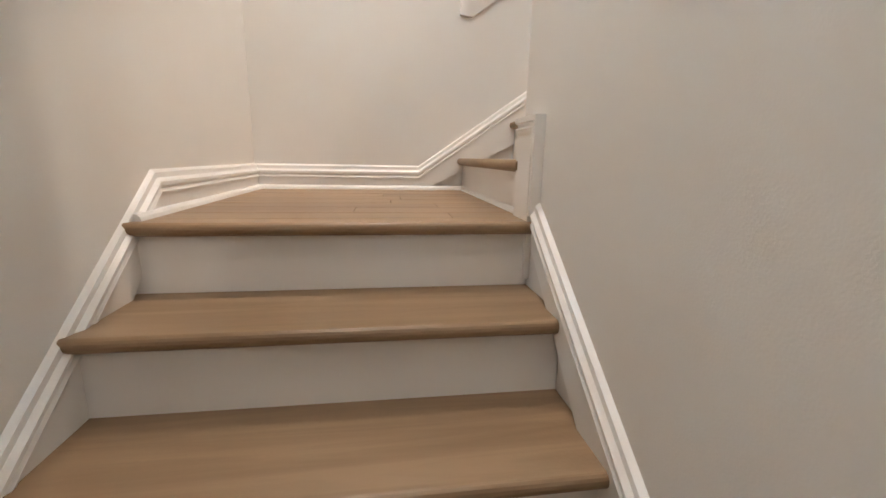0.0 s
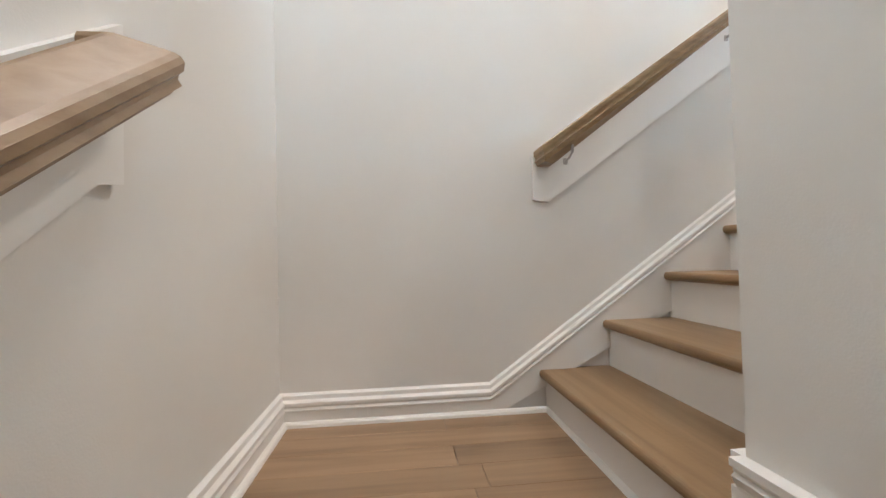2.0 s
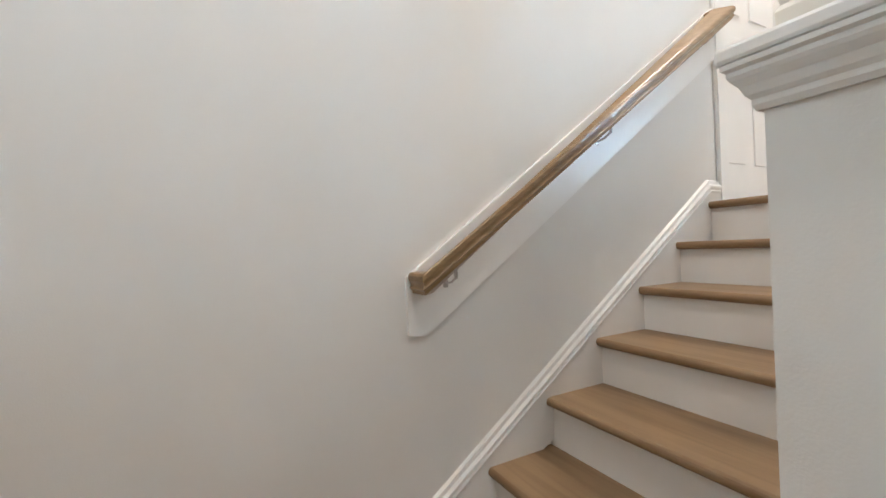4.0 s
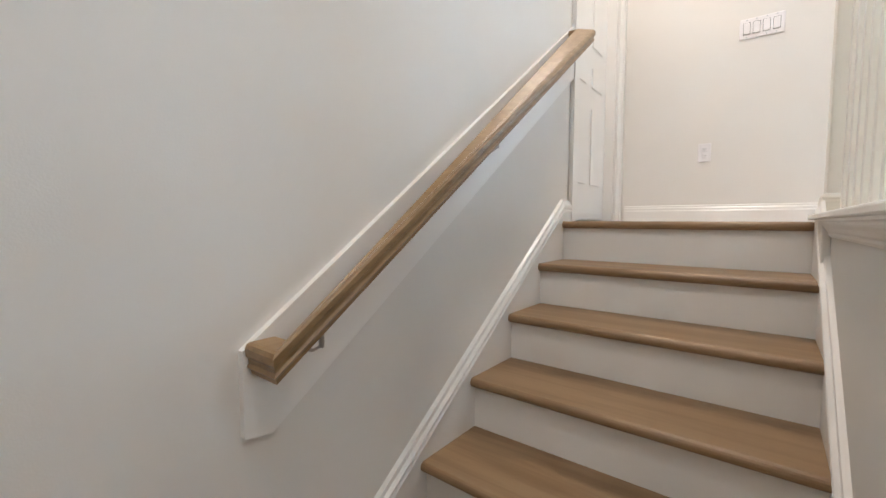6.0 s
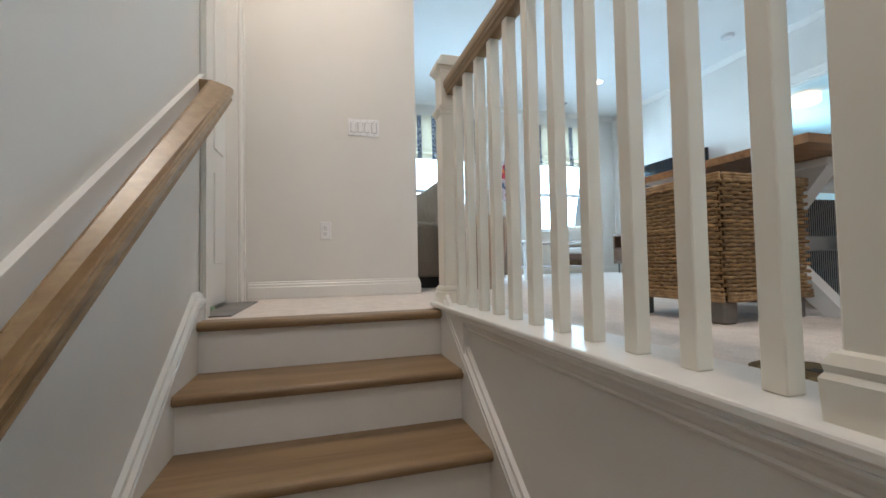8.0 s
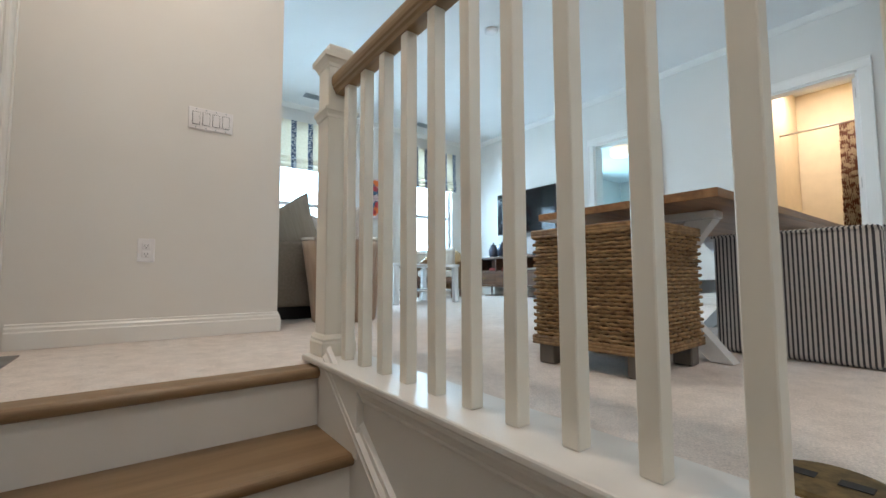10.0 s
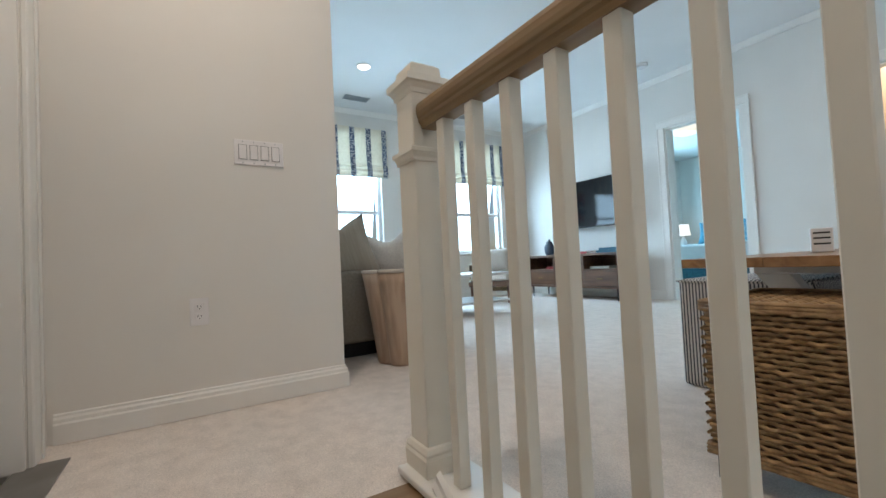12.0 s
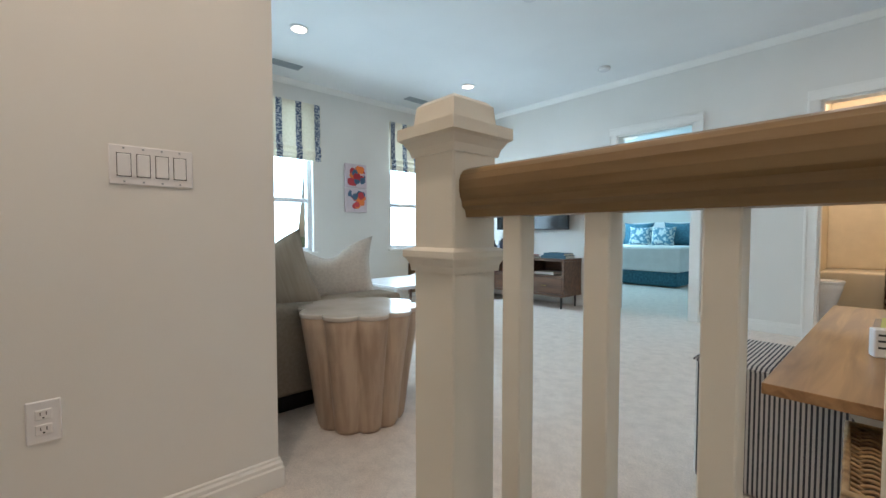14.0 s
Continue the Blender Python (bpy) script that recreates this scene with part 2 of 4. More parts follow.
def path_sweep(bm, prof, pts, up=(0, 0, 1), side=1.0):
    """A profile carried along a polyline with mitred joints; vertical up kept."""
    pts = [Vector(p) for p in pts]
    up = Vector(up)
    rings = []
    for i, p in enumerate(pts):
        ds = []
        if i > 0:
            ds.append((p - pts[i - 1]).normalized())
        if i < len(pts) - 1:
            ds.append((pts[i + 1] - p).normalized())
        ls = [up.cross(d).normalized() for d in ds]
        l = ls[0] if len(ls) == 1 else (ls[0] + ls[1]) / max(0.2, 1 + ls[0].dot(ls[1]))
        rings.append([bm.verts.new(p + l * s * side + up * t) for s, t in prof])
    n = len(prof)
    for r0, r1 in zip(rings, rings[1:]):
        for i in range(n):
            bm.faces.new((r0[i], r0[(i + 1) % n], r1[(i + 1) % n], r1[i]))
    bm.faces.new(rings[0][::-1]), bm.faces.new(rings[-1])
    return bm


def lathe(bm, prof, x=0, y=0, z=0, n=24, scallop=0.0, lobes=0):
    rings = []
    for r, h in prof:
        rings.append([bm.verts.new((x + r * (1 + scallop * abs(math.sin(lobes * k * math.pi / n)) if lobes else r and 1) * math.cos(2 * math.pi * k / n) if lobes else x + r * math.cos(2 * math.pi * k / n),
                                    y + r * (1 + scallop * abs(math.sin(lobes * k * math.pi / n))) * math.sin(2 * math.pi * k / n) if lobes else y + r * math.sin(2 * math.pi * k / n),
                                    z + h)) for k in range(n)])
    for a, b in zip(rings, rings[1:]):
        for k in range(n):
            bm.faces.new((a[k], a[(k + 1) % n], b[(k + 1) % n], b[k]))
    bm.faces.new(rings[0][::-1]), bm.faces.new(rings[-1])
    return bm


def pillow(bm, w, h, t, n=14, ear=0.12, chop=0.0):
    """A cushion in the x-z plane, centred, thick along y, with drawn-out corners."""
    for s in (-1, 1):
        g = []
        for i in range(n + 1):
            row = []
            for j in range(n + 1):
                u, v = 2 * i / n - 1, 2 * j / n - 1
                fat = (1 - u ** 4) * (1 - v ** 4)
                pu = u * w / 2 * (1 - ear * (1 - v * v))
                pv = v * h / 2 * (1 - ear * (1 - u * u)) - chop * h * math.exp(-(u / 0.42) ** 2) * max(0.0, (v + 0.4) / 1.4) ** 2
                row.append(bm.verts.new((pu, s * t / 2 * max(fat, 0) ** 0.6, pv)))
            g.append(row)
        for i in range(n):
            for j in range(n):
                bm.faces.new((g[i][j], g[i + 1][j], g[i + 1][j + 1], g[i][j + 1]))
    bmesh.ops.remove_doubles(bm, verts=bm.verts, dist=0.0005)
    return bm


# ---- the shell ----
T = 0.12
floor_bm = shape()
box(floor_bm, 0.073, XS + T, YC + 0.01, -0.001, -0.30, -0.002)
box(floor_bm, XR + HW, XW + 0.01, YT - T, YC + 0.01, -0.30, -0.002)
setting("floor", floor_bm, M_CARPET)
setting("floor_bedroom", box(shape(), 0.30, 4.4, -10.5, YT - T, -0.30, -0.002), M_CARPET)
setting("floor_bathroom", box(shape(), -0.80, 0.30, -9.2, YT - T, -0.30, -0.002), M_TILE)
setting("floor_side_room", box(shape(), -2.9, -0.80, -9.4, YT - T, -0.30, -0.002), M_CARPET)
setting("floor_lower_hall", box(shape(), XL, XR, -5.2, -1.085 - 7 * G1 + 0.05, ZL - 8 * R - 0.2, ZL - 8 * R), M_PLANK)

setting("ceiling", box(shape(), XL - T, XW + 0.5, -10.6, T, ZC, ZC + 0.15), M_CEIL)

# north wall with the door
DX0, DX1, DH = 0.18, 0.87, 1.98
wn_bm = shape()
box(wn_bm, XL - T, DX0, 0, T, -2.95, ZC)
box(wn_bm, DX0, DX1, 0, T, DH, ZC)
box(wn_bm, DX1, XS + T, 0, T, -0.30, ZC)
setting("wall_stair_north", wn_bm, M_HALL)
setting("wall_stair_west", box(shape(), XL - T, XL, -5.3, 0, -2.95, ZC), M_HALL)
setting("wall_stair_south", box(shape(), XL, XR, -5.3, -5.2, -2.95, ZC), M_HALL)
setting("wall_switches", box(shape(), XS, XS + T, YC, 0, 0, ZC), M_HALL)
setting("wall_living_north", box(shape(), XS + T, XW, YC, YC + T, 0, ZC), M_WALL)
# closet behind the hall door
cl = shape()
box(cl, DX0 - 0.2, DX0 - 0.1, T, 1.2, 0, ZC), box(cl, DX1 + 0.3, DX1 + 0.4, T, 1.2, 0, ZC), box(cl, DX0 - 0.2, DX1 + 0.4, 1.2, 1.3, 0, ZC), box(cl, DX0 - 0.2, DX1 + 0.4, T, 1.3, ZC - 0.05, ZC)
setting("wall_closet", cl, M_WALL)

# walls below the living floor: half walls round the stair well
hw = shape()
box(hw, XR, -0.003, YN - HW, YN, -2.95, -0.003)
box(hw, XR, XR + HW, -5.3, YN - HW, -2.95, -0.003)
setting("wall_half", hw, M_HALL)
setting("wall_living_west", box(shape(), XR, XR + HW, -5.3, -3.9, 0.02, ZC), M_WALL)

# window wall
ww = shape()
ys = [YC + T, W1[0], W1[1], W2[0], W2[1], YT]
for a, b in ((ys[0], ys[1]), (ys[2], ys[3]), (ys[4], ys[5])):
    box(ww, XW, XW + 0.16, b, a, 0, ZC)
for a, b in (W1, W2):
    box(ww, XW, XW + 0.16, b, a, 0, ZW0), box(ww, XW, XW + 0.16, b, a, ZW1, ZC)
setting("wall_windows", ww, M_WALL)

# television wall with three door openings
BD, BA, DK = (1.04, 1.85), (-0.71, 0.06), (-1.92, -1.07)   # bedroom, bathroom, side room
DT = 2.07
tw = shape()
xs = [XW + 0.16, BD[1], BD[0], BA[1], BA[0], DK[1], DK[0], -2.9]
for a, b in ((xs[0], xs[1]), (xs[2], xs[3]), (xs[4], xs[5]), (xs[6], xs[7])):
    box(tw, b, a, YT - T, YT, 0 if a > XR else -0.3, ZC)
for a, b in (BD, BA, DK):
    box(tw, a, b, YT - T, YT, DT, ZC)
setting("wall_television", tw, M_WALL)

# bedroom, bathroom, side room
br = shape()
box(br, 0.30, 4.5, -10.5, -10.4, 0, ZC), box(br, 4.4, 4.5, -10.4, YT - T, 0, ZC), box(br, 0.24, 0.30, -10.4, YT - T, 0, ZC)
setting("wall_bedroom", br, M_WALL)
bb = shape()
box(bb, -0.80, 0.30, -7.62, -7.5, 0, ZC), box(bb, 0.18, 0.24, -7.5, YT - T, 0, ZC), box(bb, -0.86, -0.80, -9.3, YT - T, 0, ZC)
setting("wall_bathroom", bb, M_BEIGE)
sr = shape()
box(sr, -2.96, -0.86, -9.4, -9.3, 0, ZC), box(sr, -2.96, -2.9, -9.3, YT, 0, ZC), box(sr, -0.868, -0.862, -9.29, YT - T, 0, ZC)
setting("wall_side_room", sr, M_DIM)

# crown of the room and cased openings
CROWN = [(0, 0), (0, -0.06), (0.008, -0.06), (0.014, -0.045), (0.036, -0.014), (0.042, 0)]
cr = shape()
path_sweep(cr, CROWN, [(XS + T, YC, ZC), (XW, YC, ZC), (XW, YT, ZC), (-1.4, YT, ZC)], side=-1)
setting("trim_crown", cr, M_TRIM)


def casing(name, x0, x1, y, top, face=1, z0=0.0, mat_=M_TRIM, w=0.09):
    bm = shape()
    y1 = y + face * 0.018
    box(bm, x0 - w, x0, y, y1, z0, top, 0.004), box(bm, x1, x1 + w, y, y1, z0, top, 0.004), box(bm, x0 - w, x1 + w, y, y1, top, top + w, 0.004)
    y2 = y1 + face * 0.006
    box(bm, x0 - w, x0 - w + 0.02, y1, y2, z0, top, 0.002), box(bm, x1 + w - 0.02, x1 + w, y1, y2, z0, top, 0.002), box(bm, x0 - w, x1 + w, y1, y2, top + w - 0.02, top + w, 0.002)
    return setting(name, bm, mat_)


casing("trim_bedroom_door", *BD, YT, DT), casing("trim_bathroom_door", *BA, YT, DT), casing("trim_side_door", *DK, YT, DT)
casing("trim_hall_door", DX0, DX1, 0, DH, -1)
jm = shape()
for a, b in (BD, BA, DK):
    box(jm, a, a + 0.018, YT - T - 0.002, YT - 0.002, 0, DT), box(jm, b - 0.018, b, YT - T - 0.002, YT - 0.002, 0, DT), box(jm, a, b, YT - T - 0.002, YT - 0.002, DT - 0.018, DT)
box(jm, DX0, DX0 + 0.018, 0.002, T, 0, DH), box(jm, DX1 - 0.018, DX1, 0.002, T, 0, DH), box(jm, DX0, DX1, 0.002, T, DH - 0.018, DH)
setting("trim_jambs", jm, M_TRIM)

# skirting boards
SKIRT = [(0, 0), (0.016, 0), (0.016, 0.070), (0.012, 0.076), (0.012, 0.088), (0.006, 0.096), (0.006, 0.104), (0, 0.108)]
sk = shape()
path_sweep(sk, SKIRT, [(XS, -0.02, 0), (XS, YC, 0), (XW, YC, 0), (XW, YT, 0), (BD[1] + 0.09, YT, 0)], side=-1)
setting("baseboard_living", sk, M_TRIM)
sk = shape()
path_sweep(sk, SKIRT, [(BD[0] - 0.09, YT, 0), (BA[1] + 0.09, YT, 0)], side=-1)
path_sweep(sk, SKIRT, [(BA[0] - 0.09, YT, 0), (DK[1] + 0.09, YT, 0)], side=-1)
setting("baseboard_south", sk, M_TRIM)
setting("baseboard_side_room", box(shape(), -2.9, -0.87, -9.3, -9.285, 0, 0.12), M_TRIM)

# ---- stairs ----
NOSE = 0.03


def nosing_profile(depth):
    """Section of a tread: across runs back from the nosing, up is z below the top."""
    pts = [(depth, 0), (0.012, 0)]
    for k in range(1, 8):
        a = math.pi * k / 8
        pts.append((0.014 - 0.014 * math.sin(a), -0.016 + 0.016 * math.cos(a)))
    pts += [(0.014, -0.034), (depth, -0.034)]
    return pts


X1 = X7 - 6 * GU
stair_up = thing("staircase_upper_flight", "seven-step closed staircase with oiled oak treads and painted white risers", "stairs")
for k in range(1, 8):
    x, z = X7 - (7 - k) * GU, (-(7 - k) * RU - 0.006 if k < 7 else 0.0)
    b = shape()
    dep = GU + NOSE if k < 7 else 0.095
    prof = [(s, t) for s, t in nosing_profile(dep)]
    rings = [[b.verts.new((x + s, y, z + t)) for s, t in prof] for y in (-0.001, YN + 0.001)]
    n = len(prof)
    for i in range(n):
        b.faces.new((rings[0][i], rings[0][(i + 1) % n], rings[1][(i + 1) % n], rings[1][i]))
    b.faces.new(rings[0]), b.faces.new(rings[1][::-1])
    part("tread", b, M_OAK, stair_up)
    part("riser", box(shape(), x + NOSE, x + NOSE + 0.018, YN + 0.001, -0.001, (z - RU if k > 1 else ZL) - 0.008, z - 0.034), M_TRIM, stair_up)
b = shape()
sweep(b, [(0, 0), (0.012, 0), (0.010, 0.008), (0.004, 0.014), (0, 0.016)], (X1 + NOSE, YN + 0.022, ZL), (X1 + NOSE, -0.022, ZL))
part("bead", b, M_TRIM, stair_up)

YN0 = -1.085
stair_low = thing("staircase_lower_flight", "lower flight of oak treads with painted white risers", "stairs")
for k in range(0, 8):
    y, z = YN0 - k * G1, ZL - k * R
    b = shape()
    dep = G1 + NOSE if k else 0.075
    prof = nosing_profile(dep)
    rings = [[b.verts.new((xx, y + s, z + t)) for s, t in prof] for xx in (XL + 0.001, XR - 0.001)]
    n = len(prof)
    for i in range(n):
        b.faces.new((rings[0][i], rings[0][(i + 1) % n], rings[1][(i + 1) % n], rings[1][i]))
    b.faces.new(rings[0]), b.faces.new(rings[1][::-1])
    part("tread", b, M_OAKL, stair_low)
    part("riser", box(shape(), XL + 0.001, XR - 0.001, y + NOSE, y + NOSE + 0.018, z - R, z - 0.034), M_TRIM, stair_low)

# sloping skirts with their moulded caps
SK_CAP = [(0, 0.012), (0.022, 0.012), (0.024, 0.02), (0.018, 0.028), (0.024, 0.036), (0.024, 0.046), (0.014, 0.056), (0.012, 0.07), (0, 0.078)]


def skirt(name, pts, side, low):
    """A skirt board under a line of cap points; low: height of the board under each point."""
    bm = shape()
    pts = [Vector(p) for p in pts]
    path_sweep(bm, [(s, t - 0.06) for s, t in SK_CAP], pts, side=side)
    for p, q, (l0, l1) in zip(pts, pts[1:], low):
        d = (q - p)
        left = Vector((0, 0, 1)).cross(d).normalized() * side
        v = [bm.verts.new(c) for c in (p + Vector((0, 0, -0.04)), q + Vector((0, 0, -0.04)), q + Vector((0, 0, l1)), p + Vector((0, 0, l0)))]
        w = [bm.verts.new(c.co + left * 0.018) for c in v]
        bm.faces.new(v), bm.faces.new(w[::-1])
        for i in range(4):
            bm.faces.new((v[i], v[(i + 1) % 4], w[(i + 1) % 4], w[i]))
    return setting(name, bm, M_TRIM)


KZ = ZL + 0.100                # top of the flat skirt on the landing
xk = -1.795                    # where the upper skirt begins to climb
slope = 0.697
skirt("trim_skirt_north", [(0.088, 0, KZ - xk * slope), (0, 0, KZ - xk * slope), (xk, 0, KZ), (XL, 0, KZ)], 1, [(-0.12, -0.12), (-0.45, -0.115), (-0.115, -0.115)])
slope1 = R / G1
yk = -1.02 + 0.10
skirt("trim_skirt_west", [(XL, 0, KZ), (XL, yk, KZ), (XL, -3.3, KZ - (3.3 + yk) * slope1)], 1, [(-0.115, -0.115), (-0.115, -0.50)])
ye = -1.12
skirt("trim_skirt_east", [(XR, -3.3, KZ - 0.062 - (3.3 + ye) * slope1), (XR, ye, KZ - 0.062)], 1, [(-0.5, -0.1)])
x0 = -1.53
skirt("trim_skirt_half_wall", [(x0, YN, KZ + (x0 - xk) * slope), (-0.05, YN, KZ + (-0.05 - xk) * slope)], 1, [(-0.28, -0.32)])
# block that wraps the corner of the half wall at the landing
cb = shape()
BLK = [(0, 0), (0, 0.027), (0.013, 0.027), (0.016, 0.020), (0.024, 0.018), (0.030, 0.024), (0.040, 0.020), (0.046, 0.016), (0.052, 0.015), (0.052, 0)]
BT = KZ + 0.170
path_sweep(cb, BLK, [(XR, ye, KZ - 0.08), (XR, ye, BT), (XR, YN + 0.004, BT)], up=(-1, 0, 0))
box(cb, XR - 0.015, XR, ye + 0.050, YN + 0.015, KZ - 0.26, BT - 0.050)
box(cb, XR, x0, YN, YN + 0.015, KZ - 0.26, BT - 0.050)
path_sweep(cb, [(s, -t) for s, t in BLK], [(XR - 0.004, YN, BT), (x0, YN, BT)], up=(0, -1, 0), side=-1)
setting("trim_corner_block", cb, M_TRIM)
# quarter rounds on the landing
qr = shape()
QR = [(0.018, 0), (0.034, 0), (0.032, 0.010), (0.026, 0.017), (0.018, 0.019)]
path_sweep(qr, QR, [(X1 + NOSE, 0, ZL), (XL, 0, ZL), (XL, YN0 + 0.03, ZL)], side=1)
setting("trim_quarter_round", qr, M_TRIM)

# ---- cap of the half wall ----
CAPT = 0.026
cap = thing("half_wall_cap", "glossy white painted cap board with a crown moulding under its edge", "trim")
b = shape()
box(b, XR - 0.030, 0.132, YN - HW - 0.03, YN + 0.034, CAPT - 0.020, CAPT, 0.005, 2)
part("board", b, M_TRIM, cap)
b = shape()
box(b, XR - 0.030, XR + HW + 0.03, -3.9, YN - HW - 0.032, CAPT - 0.020, CAPT, 0.005, 2)
part("board", b, M_TRIM, cap)
CM = [(0, -0.072), (0.005, -0.072), (0.008, -0.066), (0.008, -0.060), (0.012, -0.055), (0.016, -0.046), (0.022, -0.038), (0.024, -0.034), (0.024, -0.029), (0.028, -0.026), (0.028, -0.0205), (0, -0.0205)]
b = shape()
path_sweep(b, CM, [(XR, -3.9, CAPT), (XR, YN, CAPT), (-0.30, YN, CAPT)], side=1)
part("moulding", b, M_TRIM, cap)
setting("trim_stair_end", box(shape(), -0.30, -0.002, YN - 0.001, YN + 0.0215, -0.20, CAPT - 0.021, 0.003), M_TRIM)

# ---- balustrade ----
YB = -1.022
bal = thing("balustrade", "white square balusters between box newels under an oak handrail", "railing")


NH = 0.048


def newel(x, y):
    n = part("newel", box(shape(), x - NH, x + NH, y - NH, y + NH, CAPT, 1.078, 0.003), M_POST, bal, "cream painted box newel post")
    def ring(z, prof):
        bm = shape()
        rings = []
        for s, t in prof:
            r = NH + s
            rings.append([bm.verts.new((x + a * r, y + c * r, z + t)) for a, c in ((-1, -1), (1, -1), (1, 1), (-1, 1))])
        for p, q in zip(rings, rings[1:]):
            for i in range(4):
                bm.faces.new((p[i], p[(i + 1) % 4], q[(i + 1) % 4], q[i]))
        bm.faces.new(rings[0][::-1]), bm.faces.new(rings[-1])
        return bm
    part("base_moulding", ring(CAPT, [(-0.001, 0), (0.012, 0), (0.014, 0.045), (0.010, 0.052), (0.012, 0.060), (0.006, 0.072), (-0.001, 0.076)]), M_POST, n)
    part("neck_moulding", ring(0.866, [(-0.001, 0), (0.004, 0), (0.005, 0.010), (0.010, 0.020), (0.014, 0.024), (0.014, 0.034), (-0.001, 0.040)]), M_POST, n)
    part("cap_moulding", ring(1.053, [(-0.001, 0), (0.003, 0), (0.006, 0.012), (0.014, 0.024), (0.020, 0.028), (0.020, 0.046), (0.0, 0.050), (0.0, 0.054), (-0.003, 0.082), (-0.012, 0.090)]), M_POST, n)


NA, NB = 0.0685, -1.472
newel(NA, YB), newel(NB, YB)
nb = 11
for i in range(nb):
    x = -0.064 - 0.1268 * i
    part("baluster", box(shape(), x - 0.0165, x + 0.0165, YB - 0.0165, YB + 0.0165, CAPT, 0.965, 0.002), M_POST, bal)
RAIL = [(-0.020, 0), (0.020, 0), (0.023, 0.010), (0.029, 0.015), (0.030, 0.023), (0.033, 0.028), (0.035, 0.038), (0.035, 0.050), (0.032, 0.059), (0.026, 0.065), (0.016, 0.069), (0, 0.071), (-0.016, 0.069), (-0.026, 0.065), (-0.032, 0.059), (-0.035, 0.050), (-0.035, 0.038), (-0.033, 0.028), (-0.030, 0.023), (-0.029, 0.015), (-0.023, 0.010)]
WALL_RAIL = [(-0.024, 0), (0.024, 0), (0.027, 0.010), (0.034, 0.016), (0.030, 0.024), (0.031, 0.032), (0.036, 0.040), (0.037, 0.054), (0.033, 0.062), (0.026, 0.065), (-0.026, 0.065), (-0.033, 0.062), (-0.037, 0.054), (-0.036, 0.040), (-0.031, 0.032), (-0.030, 0.024), (-0.034, 0.016), (-0.027, 0.010)]
RAIL = [(a * 1.05, b * 1.1) for a, b in RAIL]
part("handrail", sweep(shape(), RAIL, (NB + NH, YB, 0.953), (NA - NH, YB, 0.953)), M_OAKX, bal, "stained oak handrail")

# ---- wall handrails with apron boards ----


def wall_rail(name, label, pts, material, into):
    r = thing(name, label, "handrail")
    a, c = Vector(pts[0]), Vector(pts[1])
    d = (c - a).normalized()
    inn = Vector(into)
    bm = shape()
    path_sweep(bm, [(s, t - 0.038) for s, t in WALL_RAIL], [a + inn * 0.069, a, c, c + inn * 0.069])
    part("rail", bm, material, r)
    m = int((c - a).length / 0.75)
    for i in range(m + 1):
        p = a + (c - a) * ((i + 0.13) / (m + 0.26))
        bm = shape()
        lathe(bm, [(0.005, 0), (0.006, 0.012), (0.005, 0.03)], p.x, p.y, p.z - 0.066, 10)
        bk = part("bracket", bm, M_NICKEL, r)
        bm = shape()
        w = p + inn * 0.080
        path_sweep(bm, [(-0.003, -0.003), (0.003, -0.003), (0.003, 0.003), (-0.003, 0.003)], [p + Vector((0, 0, -0.062)), p + inn * 0.03 + Vector((0, 0, -0.078)), w + Vector((0, 0, -0.085))])
        part("arm", bm, M_NICKEL, bk)
        bm = shape()
        box(bm, w.x - 0.011, w.x + 0.011, w.y - 0.011, w.y + 0.011, w.z - 0.098, w.z - 0.070, 0.004, 2)
        part("plate", bm, M_NICKEL, bk)
    return r


def apron(name, quad, out):
    bm = shape()
    v = [bm.verts.new(q) for q in quad]
    w = [bm.verts.new(Vector(q) + Vector(out) * 0.018) for q in quad]
    bm.faces.new(v), bm.faces.new(w[::-1])
    n = len(v)
    for i in range(n):
        bm.faces.new((v[i], v[(i + 1) % n], w[(i + 1) % n], w[i]))
    return setting(name, bm, M_TRIM)


r2a, r2b = Vector((-1.562, -0.088, -0.272)), Vector((0.040, -0.088, 0.890))
wall_rail("stair_handrail", "stained oak wall handrail on nickel brackets, upper flight", (r2a, r2b), M_OAKX, (0, 1, 0))
apron("trim_rail_board_north", [(-1.603, 0, -0.262), (0.088, 0, 0.967), (0.088, 0, 0.713), (-1.545, 0, -0.450), (-1.603, 0, -0.440)], (0, -1, 0))
r1b = Vector((XL + 0.087, -0.948, -0.360))
r1a = r1b + Vector((0, -2.3, -2.3 * slope1))
wall_rail("lower_stair_handrail", "stained oak wall handrail on nickel brackets beside the lower flight", (r1a, r1b), M_OAKR, (-1, 0, 0))
apron("trim_rail_board_west", [(XL, -0.885, -0.272), (XL, -3.2, -0.272 - 2.315 * slope1), (XL, -3.2, -0.540 - 2.258 * slope1), (XL, -0.942, -0.540), (XL, -0.885, -0.530)], (1, 0, 0))

# ---- hall door ----
door = thing("door_hall", "white panelled interior hall door, closed", "door")
door["kind"] = "structure"
b = shape()
box(b, DX0 + 0.02, DX1 - 0.02, 0.060, 0.095, 0.012, DH - 0.02)
part("leaf", b, M_TRIM, door)
for z0, z1 in ((0.22, 0.68), (0.80, 0.92), (1.04, 1.84)):
    for xa, xb in ((DX0 + 0.11, (DX0 + DX1) / 2 - 0.05), ((DX0 + DX1) / 2 + 0.05, DX1 - 0.11)):
        part("panel", box(shape(), xa, xb, 0.052, 0.061, z0, z1, 0.006), M_TRIM, door)
setting("floor_threshold", box(shape(), DX0 - 0.02, DX1 + 0.02, -0.10, 0.03, -0.001, 0.004), M_TILE)

